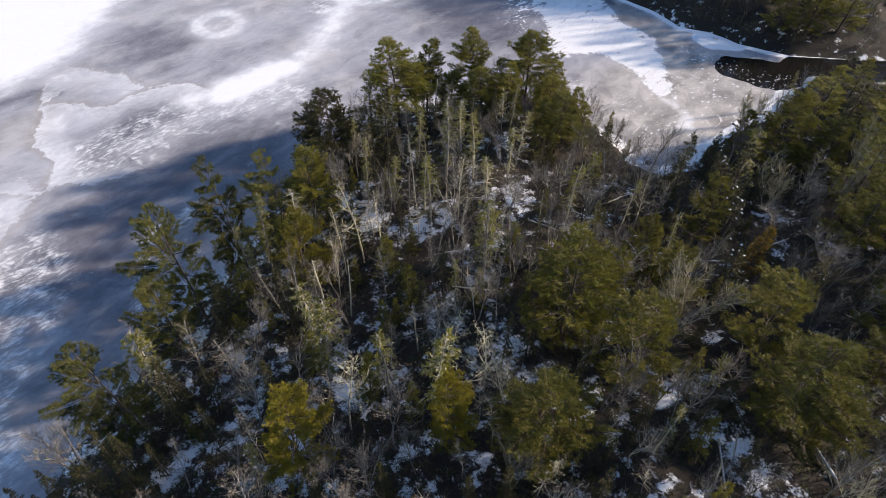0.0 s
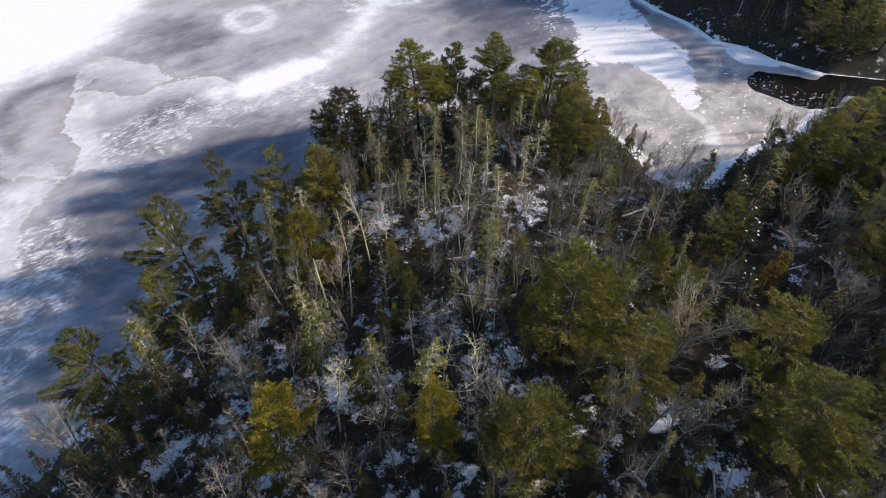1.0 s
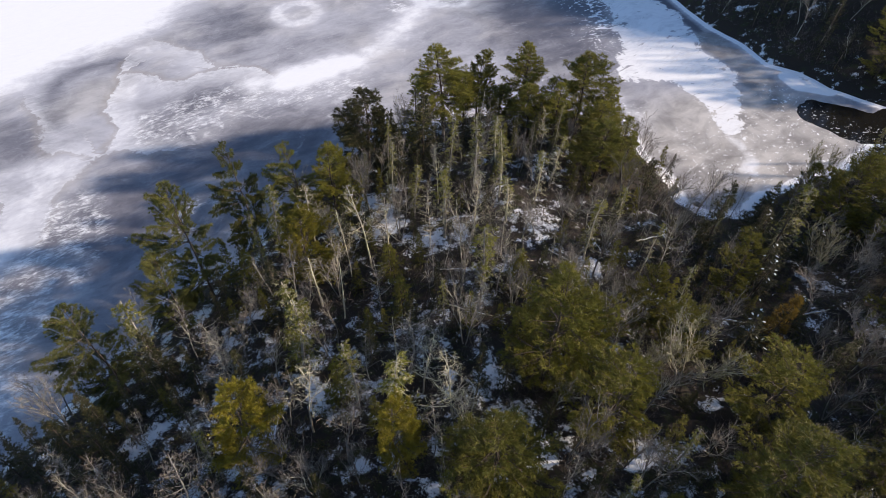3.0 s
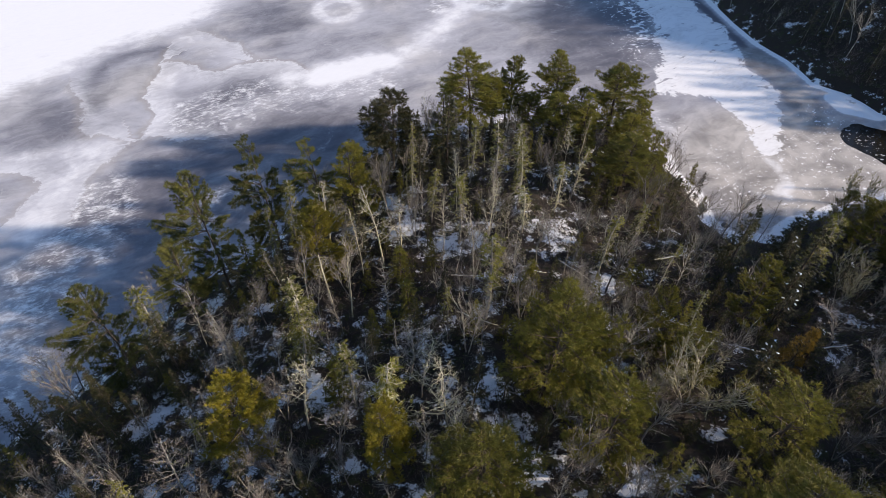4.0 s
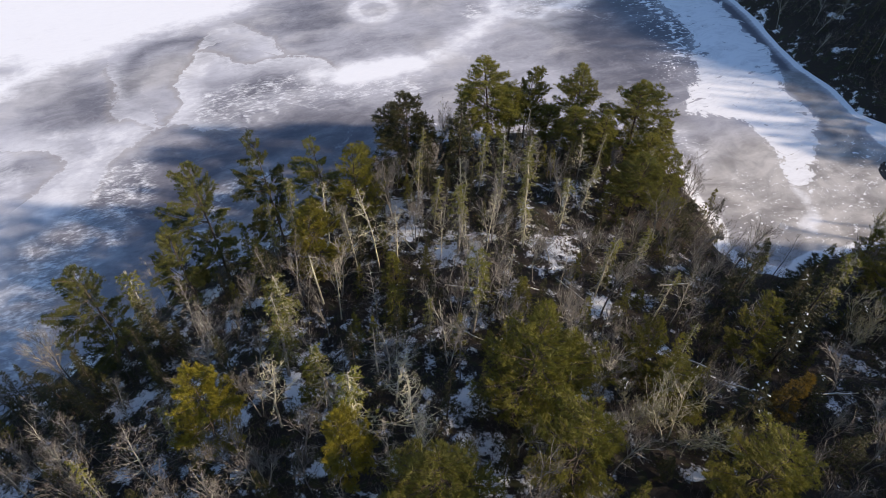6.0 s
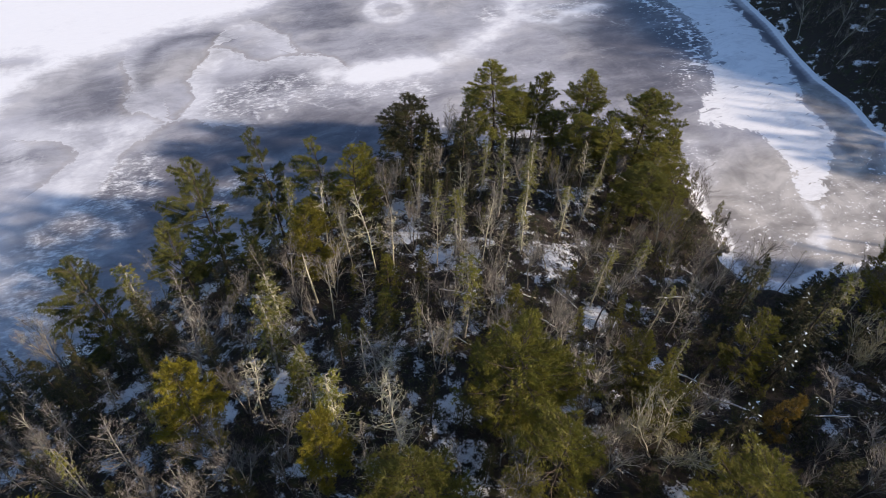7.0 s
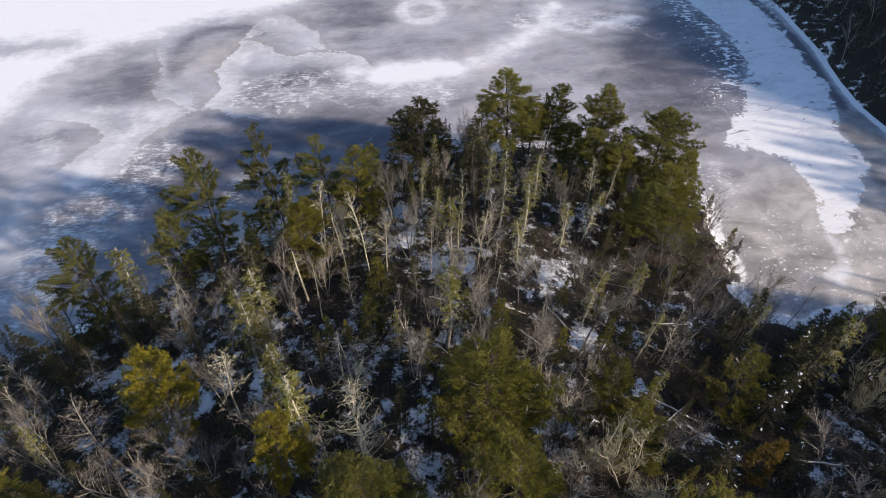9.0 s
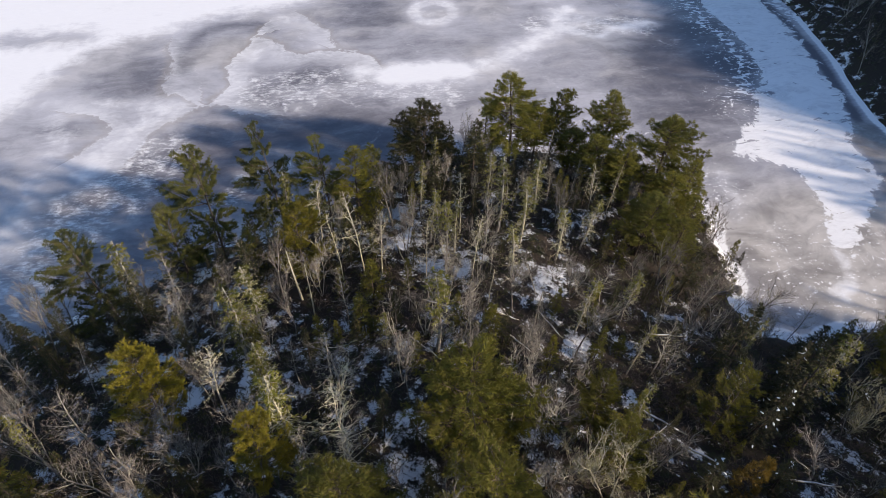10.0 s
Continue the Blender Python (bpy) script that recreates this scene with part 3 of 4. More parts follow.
def pine_meshes(seed, needles, height=15.0, bare=0.40, reach=3.4, tiers=15, gaps=0.15, lean=(0, 0), flag=0.0, dense=1.0, cone=0.75, dead=8, pitch=0.10, needle=(0.40, 10, 0.050), plume=1.0, count=(3, 4, 4, 5), lift=0.25):
    """A white pine: trunk, whorls of long limbs, side branches in flat fans, needles in plumes along them. flag: how far the wind has bent the limbs to -x."""
    random.seed(seed)
    line = trunk_line(height, lean, 0.025)
    trunk, limbs, crown = Soup(), Soup(), Soup()
    trunk.tube(line, taper(height * 0.0125, 0.02, len(line)), 7)
    heavy = random.uniform(0, 2 * math.pi)
    for _ in range(dead):
        f = random.uniform(0.2, bare + 0.05)
        a = random.uniform(0, 2 * math.pi)
        pts = wander(on_line(line, f), Vector((math.cos(a), math.sin(a), random.uniform(-0.3, 0.2))), random.uniform(0.5, 1.8), 3, 0.15)
        limbs.tube(pts, taper(0.03, 0.008, 4), 3)
    for tier in range(tiers):
        f = tier / (tiers - 1)
        shape = max((1 - f) ** cone * (0.72 + 0.28 * min(1.0, f / 0.25)), 0.10)
        turn = random.uniform(0, 2 * math.pi)
        whorl = random.choice(count)
        for k in range(whorl):
            if random.random() < gaps:
                continue
            a = turn + 2 * math.pi * k / whorl + random.gauss(0, 0.25)
            way = Vector((math.cos(a) - flag, math.sin(a), pitch + 0.75 * f * f + random.gauss(0, 0.10)))
            length = reach * shape * random.uniform(0.55, 1.25) * (1 + 0.22 * math.cos(a - heavy)) * (1 + 0.45 * flag * (-math.cos(a)))
            start = on_line(line, min(0.99, bare + (1 - bare) * (0.01 + 0.97 * f) + random.gauss(0, 0.010)))
            pts = wander(start, way, length, 4, 0.09, 0.05)
            limbs.tube(pts, taper(0.016 + 0.010 * length, 0.010, 5), 4)
            flat = Vector((-way.y, way.x, 0)).normalized()
            ahead = Vector((way.x, way.y, 0)).normalized()
            fans = max(4, int(length * 4.4 * dense))
            for t in range(fans):
                g = 0.28 + 0.72 * (t + random.random()) / fans
                at = on_line(pts, min(g, 0.999))
                side = flat * (1 if t % 2 else -1) * random.uniform(0.5, 1.0) + ahead * random.uniform(0.5, 1.0) + Vector((0, 0, random.uniform(0.0, 1.4 * lift)))
                span = plume * (0.35 + 0.26 * length * (1.15 - g)) * random.uniform(0.6, 1.25)
                tip = at + side.normalized() * span
                limbs.blade(at, tip, 0.03)
                along = max(3, int(span / 0.15))
                for h in range(along):
                    q = at.lerp(tip, 0.2 + 0.8 * (h + random.random()) / along)
                    crown.tuft(q + Vector((random.gauss(0, 0.06), random.gauss(0, 0.06), random.gauss(0, 0.04))), side + Vector((0, 0, lift)), *needle, 0.5)
            crown.tuft(pts[-1], way + Vector((0, 0, 0.3)), needle[0] * 1.25, needle[1] + 4, needle[2], 0.5)
    for h in range(5):
        crown.tuft(line[-1] - Vector((0, 0, 0.22 * h)), Vector((0, 0, 1)), needle[0] * 1.2, needle[1], needle[2], 0.5)
    return [("trunk", trunk.mesh("trunk", M_PINE_BARK, True)), ("branchwork", limbs.mesh("branchwork", M_PINE_BARK)), ("crown", crown.mesh("crown", needles))]


def spruce_meshes(seed, needles, height=12.0, bare=0.12, reach=1.9, rows=28, droop=0.25, dense=0.85, blunt=0.9, leaf=5, snowy=0.0):
    """A spruce: a spire with dense, slightly drooping sprays. snowy: the share of boughs that still carry a clump of snow."""
    random.seed(seed)
    line = trunk_line(height, (random.gauss(0, 0.02), random.gauss(0, 0.02)), 0.012)
    trunk, limbs, crown, clumps = Soup(), Soup(), Soup(), Soup()
    trunk.tube(line, taper(height * 0.012, 0.015, len(line)), 6)
    for row in range(rows):
        f = (row + 0.5) / rows
        length = reach * ((1 - f) ** blunt) * random.uniform(0.75, 1.15) + 0.15
        for k in range(5):
            if random.random() < 0.12:
                continue
            a = random.uniform(0, 2 * math.pi)
            way = Vector((math.cos(a), math.sin(a), -droop + 0.55 * f))
            span = length * random.uniform(0.65, 1.15)
            pts = wander(on_line(line, bare + (1 - bare) * f * 0.985), way, span, 2, 0.08, 0.05)
            limbs.blade(pts[0], pts[-1], 0.05)
            if random.random() < snowy:
                lump = pts[-1] + Vector((0, 0, 0.06))
                ahead = Vector((way.x, way.y, 0)).normalized()
                clumps.tube([lump - ahead * 0.28, lump - ahead * 0.15, lump, lump + ahead * 0.12], [0.01, random.uniform(0.02, 0.11), random.uniform(0.02, 0.09), 0.01], 5)
            for t in range(max(3, int(span * 6.5 * dense))):
                at = on_line(pts, random.uniform(0.25, 1.0))
                crown.tuft(at, way + Vector((random.gauss(0, 0.6), random.gauss(0, 0.6), -0.15)), 0.36, leaf + 1, 0.075, 0.55, 0.1)
    crown.tuft(line[-1], Vector((0, 0, 1)), 0.4, 10, 0.08, 0.4)
    parts = [("trunk", trunk.mesh("trunk", M_PINE_BARK, True)), ("branchwork", limbs.mesh("branchwork", M_PINE_BARK)), ("crown", crown.mesh("crown", needles))]
    return parts + ([("snow_clumps", clumps.mesh("snow_clumps", M_SNOW, True))] if clumps.verts else [])


def lichen_spruce_meshes(seed, height=12.0, green=0.35, reach=1.3):
    """A thin, half dead spruce: a pale trunk, short drooping twigs hung with beard lichen, some live sprays on top."""
    random.seed(seed)
    line = trunk_line(height, (random.gauss(0, 0.03), random.gauss(0, 0.03)), 0.02)
    trunk, limbs, crown, beard = Soup(), Soup(), Soup(), Soup()
    trunk.tube(line, taper(height * 0.0105, 0.02, len(line)), 6)
    for row in range(70):
        f = 0.22 + 0.77 * (row + random.random()) / 70
        a = random.uniform(0, 2 * math.pi)
        span = reach * (1.1 - 0.75 * f) * random.uniform(0.5, 1.5)
        way = Vector((math.cos(a), math.sin(a), -0.45 + 0.35 * f))
        pts = wander(on_line(line, f), way, span, 3, 0.16, -0.03)
        limbs.tube(pts, taper(0.020, 0.008, 4), 3)
        for t in range(5):
            at = on_line(pts, random.uniform(0.2, 1.0))
            twig = at + Vector((random.gauss(0, 0.25), random.gauss(0, 0.25), random.gauss(-0.15, 0.12)))
            limbs.blade(at, twig, 0.025)
            if f > 1 - green * random.uniform(0.6, 1.3):
                crown.tuft(at, way, 0.26, 5, 0.08, 0.7, 0.1)
            if random.random() < 0.45:
                beard.tuft(at.lerp(twig, 0.6), Vector((0, 0, -1)), 0.24, 4, 0.07, 0.55)
    bark = M_GREY_BARK if seed % 2 else M_PALE_BARK
    parts = [("trunk", trunk.mesh("trunk", bark, True)), ("branchwork", limbs.mesh("branchwork", bark)), ("beard_lichen", beard.mesh("beard_lichen", M_LICHEN))]
    return parts + ([("crown", crown.mesh("crown", M_PINE))] if crown.verts else [])


def bare_tree_meshes(seed, bark, height=10.0, stems=2, spread=0.35, levels=4, twig=1.0, lichen=0.0, clear=0.40, upright=0.10, stout=1.0):
    """A leafless broadleaved tree: clear stems, ascending branches and a haze of twigs."""
    random.seed(seed)
    trunk, limbs, twigs, beard = Soup(), Soup(), Soup(), Soup()

    def grow(start, way, length, radius, level):
        bends = 5 if level == 0 else 4 if level == 1 else 2
        pts = wander(start, way, length, bends, 0.10 if level == 0 else 0.16, upright if level else 0.03)
        into = trunk if level == 0 else limbs if level < 3 else twigs
        if level < 3:
            into.tube(pts, taper(radius, max(radius * 0.42, 0.011 * stout), bends + 1), 6 if level == 0 else 3)
        else:
            for a, b in zip(pts, pts[1:]):
                into.blade(a - (b - a) * 0.2, b, 0.034 * stout)
        if level >= levels:
            for _ in range(max(1, int(3 * twig))):
                at = on_line(pts, random.uniform(0.3, 0.999))
                out = (pts[-1] - pts[0]).normalized() + Vector((random.gauss(0, 0.6), random.gauss(0, 0.6), random.gauss(0.1, 0.4)))
                twigs.blade(at, at + out.normalized() * random.uniform(0.25, 0.7), 0.021 * stout)
                if random.random() < lichen:
                    beard.tuft(at, Vector((0, 0, -1)), 0.16, 3, 0.05, 0.8)
            return
        count = ((9, 4, 3, 3)[min(level, 3)]) + (random.random() < 0.4)
        for k in range(count):
            low = clear if level == 0 else 0.25
            g = low + (1 - low) * (k + random.random() * 0.6) / count
            tip = k == count - 1
            turn = random.uniform(0, 2 * math.pi)
            base = (pts[-1] - pts[-2]).normalized()
            out = base + Vector((math.cos(turn), math.sin(turn), 0.10)) * (0.25 if tip else random.uniform(0.4, 0.9))
            share = (0.30 + 0.18 * (1 - g)) if level == 0 else 0.5
            grow(on_line(pts, min(g, 0.999)), out, length * share * random.uniform(0.7, 1.25), radius * (0.42 if level == 0 else 0.5), level + 1)

    for k in range(stems):
        a = 2 * math.pi * k / stems + random.uniform(0, 1)
        tilt = spread * random.uniform(0.4, 1.2) if stems > 1 else spread * 0.3
        grow(Vector((0.12 * math.cos(a), 0.12 * math.sin(a), -0.3)), Vector((tilt * math.cos(a), tilt * math.sin(a), 1)), height * 0.85 * random.uniform(0.75, 1.1), stout * height * 0.0125 / (1 + 0.12 * stems), 0)
    tall = max(v.z for s in (trunk, limbs, twigs) for v in s.verts)
    for s in (trunk, limbs, twigs, beard):
        s.verts = [v * (height / tall) for v in s.verts]
    parts = [("trunk", trunk.mesh("trunk", bark, True)), ("branchwork", limbs.mesh("branchwork", bark)), ("twigwork", twigs.mesh("twigwork", M_FINE_TWIG if bark is M_GREY_BARK else bark))]
    return parts + ([("lichen", beard.mesh("lichen", M_LICHEN))] if beard.verts else [])


def leader_tree_meshes(seed, bark, height=10.0, reach=2.6, laterals=30, clear=0.30, rise=0.35, lichen=0.3, twig=1.0, droop=0.0):
    """A leafless tree with one leader and crooked side branches all the way up, crusted with lichen."""
    random.seed(seed)
    trunk, limbs, twigs, beard = Soup(), Soup(), Soup(), Soup()
    line = trunk_line(height, (random.gauss(0, 0.05), random.gauss(0, 0.05)), 0.05)
    trunk.tube(line, taper(height * 0.0080, 0.016, len(line)), 6)
    turn = random.uniform(0, 6.28)
    for k in range(laterals):
        f = clear + (0.99 - clear) * (k + random.random()) / laterals
        turn += 2.4 + random.gauss(0, 0.4)
        length = reach * (1.06 - f) ** 0.65 * random.uniform(0.45, 1.25)
        way = Vector((math.cos(turn), math.sin(turn), rise + 0.5 * f * f + random.gauss(0, 0.2)))
        pts = wander(on_line(line, f), way, length, 5, 0.17, 0.05 - droop)
        limbs.tube(pts, taper(0.014 + 0.011 * length, 0.008, 6), 3)
        for _ in range(int((3 + 3.5 * length) * twig)):
            at = on_line(pts, random.uniform(0.2, 0.999))
            out = (pts[-1] - pts[0]).normalized() + Vector((random.gauss(0, 0.7), random.gauss(0, 0.7), random.gauss(0.15 - 2 * droop, 0.4)))
            tip = at + out.normalized() * random.uniform(0.25, 0.35 + 0.30 * length)
            twigs.blade(at, tip, 0.028)
            for _ in range(3):
                q = at.lerp(tip, random.uniform(0.3, 1.0))
                twigs.blade(q, q + (out.normalized() + Vector((random.gauss(0, 0.8), random.gauss(0, 0.8), random.gauss(0, 0.5)))).normalized() * random.uniform(0.12, 0.35), 0.019)
            if random.random() < lichen:
                beard.tuft(tip, out, 0.15, 4, 0.045, 0.9)
    parts = [("trunk", trunk.mesh("trunk", bark, True)), ("branchwork", limbs.mesh("branchwork", bark)), ("twigwork", twigs.mesh("twigwork", M_FINE_TWIG if bark is M_GREY_BARK else bark))]
    return parts + ([("lichen", beard.mesh("lichen", M_LICHEN))] if beard.verts else [])


def snag_meshes(seed, height=9.0):
    """A dead standing trunk with broken stubs."""
    random.seed(seed)
    line = trunk_line(height, (random.gauss(0, 0.05), random.gauss(0, 0.05)), 0.02)
    trunk, limbs, beard = Soup(), Soup(), Soup()
    trunk.tube(line, taper(height * 0.013, 0.03, len(line)), 6)
    for _ in range(30):
        f, a = random.uniform(0.3, 0.98), random.uniform(0, 2 * math.pi)
        pts = wander(on_line(line, f), Vector((math.cos(a), math.sin(a), random.uniform(-0.4, 0.3))), random.uniform(0.2, 1.1), 3, 0.2)
        limbs.tube(pts, taper(0.020, 0.007, 4), 3)
        beard.tuft(pts[-2], Vector((0, 0, -1)), 0.2, 3, 0.06, 0.6)
    return [("trunk", trunk.mesh("trunk", M_PALE_BARK, True)), ("branchwork", limbs.mesh("branchwork", M_PALE_BARK)), ("beard_lichen", beard.mesh("beard_lichen", M_LICHEN))]


def extent(parts):
    top = max(v.co.z for _, mesh in parts for v in mesh.vertices)
    wide = np.percentile([math.hypot(v.co.x, v.co.y) for _, mesh in parts for v in mesh.vertices], 97)
    return top, float(wide)


FORMS = {}


def form(kind, parts):
    FORMS.setdefault(kind, []).append((parts, *extent(parts)))


for seed in range(4):
    form("pine", pine_meshes(100 + seed, M_PINE, bare=0.30 + 0.05 * seed, reach=4.3, tiers=17, gaps=0.10, dense=1.45, cone=0.62, plume=1.05, flag=0.10))
for seed in range(3):
    form("full_pine", pine_meshes(110 + seed, M_PINE, bare=0.12, reach=3.8, tiers=17, gaps=0.10, dense=0.95, cone=0.7, dead=4, needle=(0.40, 7, 0.080)))
for seed in range(3):
    form("wind_pine", pine_meshes(120 + seed, M_SHORE_PINE, bare=0.16, reach=6.0, tiers=10, gaps=0.16, lean=(-0.10, 0.02), flag=0.28, dense=1.9, dead=12, pitch=0.0, cone=0.6, plume=1.15, needle=(0.36, 11, 0.052), count=(4, 4, 5), lift=0.06))
for seed in range(4):
    form("olive_pine", pine_meshes(140 + seed, M_OLIVE, height=14.0, bare=0.12, reach=5.0, tiers=16, gaps=0.10, dense=1.25, cone=0.50, dead=3, pitch=0.22, plume=1.0, needle=(0.38, 10, 0.050)))
for seed in range(2):
    form("gold_pine", pine_meshes(150 + seed, M_GOLD, height=13.0, bare=0.2, reach=4.0, tiers=15, gaps=0.05, dense=1.5, cone=0.40, dead=2, pitch=0.2, needle=(0.36, 11, 0.050)))
for seed in range(4):
    form("spruce", spruce_meshes(160 + seed, M_SPRUCE))
for seed in range(2):
    form("fir", pine_meshes(170 + seed, M_SPRUCE, height=12.0, bare=0.10, reach=3.9, tiers=19, gaps=0.04, dense=1.45, cone=0.42, dead=2, pitch=0.12, needle=(0.36, 10, 0.055)))
for seed in range(2):
    form("snowy_spruce", spruce_meshes(175 + seed, M_SPRUCE, reach=2.3, snowy=0.07))
for seed in range(2):
    form("far_spruce", spruce_meshes(165 + seed, M_SPRUCE, rows=20, dense=0.7, leaf=4))
for seed in range(3):
    form("young_spruce", spruce_meshes(180 + seed, M_OLIVE, height=7.0, bare=0.1, reach=1.4, rows=22))
form("russet", pine_meshes(190, M_RUSSET, height=7.0, bare=0.15, reach=2.0, tiers=10, gaps=0.1, dead=2))
for seed in range(4):
    form("lichen_spruce", lichen_spruce_meshes(200 + seed, green=(0.6, 0.4, 0.25, 0.75)[seed]))
for seed in range(5):
    form("grey_tree", bare_tree_meshes(220 + seed, M_GREY_BARK, stems=(1, 2, 2, 1, 3)[seed], spread=0.20, levels=3, twig=2.2, upright=0.14))
for seed in range(3):
    form("grey_tree", leader_tree_meshes(225 + seed, M_GREY_BARK, lichen=0.15, twig=1.3, reach=2.8))
for seed in range(3):
    form("far_tree", bare_tree_meshes(230 + seed, M_GREY_BARK, stems=1, spread=0.22, levels=3, twig=0.9, stout=0.75))
for seed in range(4):
    form("pale_tree", leader_tree_meshes(240 + seed, M_PALE_BARK, lichen=0.35, clear=(0.35, 0.25, 0.45, 0.30)[seed], laterals=(26, 34, 24, 30)[seed]))
for seed in range(2):
    form("lichen_tree", bare_tree_meshes(250 + seed, M_PALE_BARK, height=8.0, stems=3, spread=0.45, lichen=0.95, levels=3, twig=1.8, clear=0.25))
for seed in range(3):
    form("snag", snag_meshes(260 + seed))

LOOKS = {
    "pine": ("white_pine", "tall green white pine with plumed open crown", "pine tree", "pines on the point"),
    "full_pine": ("white_pine", "green white pine with boughs down to the undergrowth", "pine tree", "pines on the point"),
    "wind_pine": ("white_pine", "wind-bent white pine with flat tiered limbs by the shore", "pine tree", "pines on the point"),
    "olive_pine": ("white_pine", "sunlit olive-green pine with a dense rounded crown", "pine tree", "pines on the point"),
    "gold_pine": ("white_pine", "yellow-green pine with a dense round sunlit crown", "pine tree", "pines on the point"),
    "spruce": ("spruce", "dark green pointed spruce among bare trees", "spruce tree", "spruces"),
    "snowy_spruce": ("spruce", "dark green spruce with clumps of snow on its boughs", "spruce tree", "spruces"),
    "far_spruce": ("spruce", "dark spruce in the wood on the far bank", "spruce tree", "spruces"),
    "far_tree": ("bare_tree", "leafless grey tree in the wood behind the shore", "tree", "bare trees"),
    "fir": ("fir", "dense dark fir with a broad blunt crown", "fir tree", "spruces"),
    "young_spruce": ("spruce", "small olive-green young spruce in the undergrowth", "spruce tree", "spruces"),
    "russet": ("white_pine", "small pine with russet dying needles", "pine tree", "pines on the point"),
    "lichen_spruce": ("spruce", "half-dead spruce hung with pale beard lichen", "spruce tree", "lichen-hung spruces"),
    "grey_tree": ("bare_tree", "leafless grey-barked tree with fine twigs", "tree", "bare trees"),
    "pale_tree": ("bare_tree", "leafless pale-barked tree with crooked lichen-crusted side branches", "tree", "bare trees"),
    "lichen_tree": ("bare_tree", "leafless bushy tree crusted with yellowish lichen", "tree", "bare trees"),
    "snag": ("snag", "dead standing trunk with broken stubs and lichen", "dead tree", "snags"),
}
PLANTED = []


def plant(kind, x, y, top, width=0.0, variant=None, turn=None, lean=0.0, sink=0.0):
    """Sets one tree on the ground, scaled so that its top is at the height top and its crown is width metres across."""
    z = ground_z(x, y)
    forms = FORMS[kind]
    parts, tall, wide = forms[(len(PLANTED) if variant is None else variant) % len(forms)]
    sz = max(top - z, 2.0) / tall
    sx = width / (2 * wide) if width else sz * 0.9
    sx = min(max(sx, 0.55 * sz), 1.7 * sz)
    name, label, category, group = LOOKS[kind]
    thing = new(name)
    thing.empty_display_size = 0.3
    a = random.uniform(0, 360) if turn is None else turn
    thing.matrix_world = pose(x, y, z - 0.05 - sink, lean, 0, a) @ Matrix.Diagonal((sx, sx, sz, 1))
    tagged(thing, label, category, group)
    for part_name, mesh in parts:
        ob = new(part_name, mesh)
        ob.parent = thing
        if part_name != "trunk":
            tagged(ob, kind="stuff")
    PLANTED.append((x, y, max(width, sx * wide)))
    return thing


random.seed(5)
# white pines: x, y, height of the top over the lake, crown width
for row in [(-4.1, 84.6, 19.3, 11.5), (0.1, 90.2, 16.3, 6.5), (7.0, 92.7, 17.0, 6.5), (16.3, 91.8, 17.1, 10.5), (9.0, 86.0, 14.5, 8.0), (20.0, 76.5, 15.5, 8.0),
            (19.5, 86.0, 13.0, 8.5), (-1.5, 87.5, 13.5, 8.0), (4.0, 88.5, 12.0, 7.5), (12.5, 88.0, 12.0, 8.0)]:
    plant("pine", *row)
for row in [(-21.0, 53.8, 21.8, 8.5), (-24.0, 45.7, 20.8, 11.0), (-24.5, 40.6, 16.0, 10.0), (-16.0, 57.8, 19.2, 9.5), (-26.3, 31.0, 18.0, 10.0)]:
    plant("wind_pine", *row, turn=random.uniform(-25, 25))
for row in [(-12.4, 59.8, 18.5, 8.0), (17.1, 40.0, 25.2, 12.5), (23.3, 35.0, 24.0, 8.5), (14.2, 28.4, 21.8, 10.5),
            (29.5, 46.5, 18.0, 7.0), (37.2, 32.0, 22.5, 12.0), (38.2, 41.0, 20.5, 9.0), (51.8, 75.1, 17.8, 9.0), (57.0, 73.0, 16.5, 9.0), (26.1, 48.6, 20.8, 4.8), (36.3, 57.3, 19.0, 5.2)]:
    plant("olive_pine", *row)
for row in [(-7.4, 25.4, 22.6, 7.2), (5.8, 27.0, 23.2, 5.2), (-11.6, 48.0, 18.4, 7.5)]:
    plant("gold_pine", *row)
for row in [(11.5, 90.0, 13.5, 5.5), (13.0, 85.5, 15.5, 6.5), (21.0, 91.0, 12.5, 6.5), (18.0, 80.0, 13.5, 7.0), (23.5, 85.0, 12.0, 6.0), (24.0, 79.5, 12.5, 6.0),
            (-8.5, 84.0, 12.0, 6.0), (16.0, 95.5, 12.0, 5.5), (20.5, 96.0, 9.5, 5.0), (-15.0, 65.0, 14.0, 6.0)]:
    plant("full_pine", *row)
# big conifers on the mainland shore and the far bank
for row in [(69.0, 123.5, 13.0, 7.0), (74.5, 122.5, 14.0, 8.0), (81.0, 123.0, 15.0, 8.0), (70.0, 131.0, 16.0, 8.0), (78.0, 129.0, 18.0, 8.0), 
            (62.0, 87.0, 16.5, 9.0), (70.0, 84.0, 19.0, 10.0), (66.0, 76.0, 20.0, 9.0), (58.0, 65.0, 19.5, 9.0), (71.0, 95.0, 13.0, 7.0)]:
    plant("full_pine", *row)
for row in [(55.0, 57.0, 19.5, 9.0), (60.0, 50.0, 20.0, 10.0), (52.0, 42.0, 19.5, 8.0), (47.0, 36.0, 20.0, 8.0), (64.0, 60.0, 19.0, 8.0), (49.5, 82.5, 11.0, 5.0)]:
    plant("olive_pine", *row)
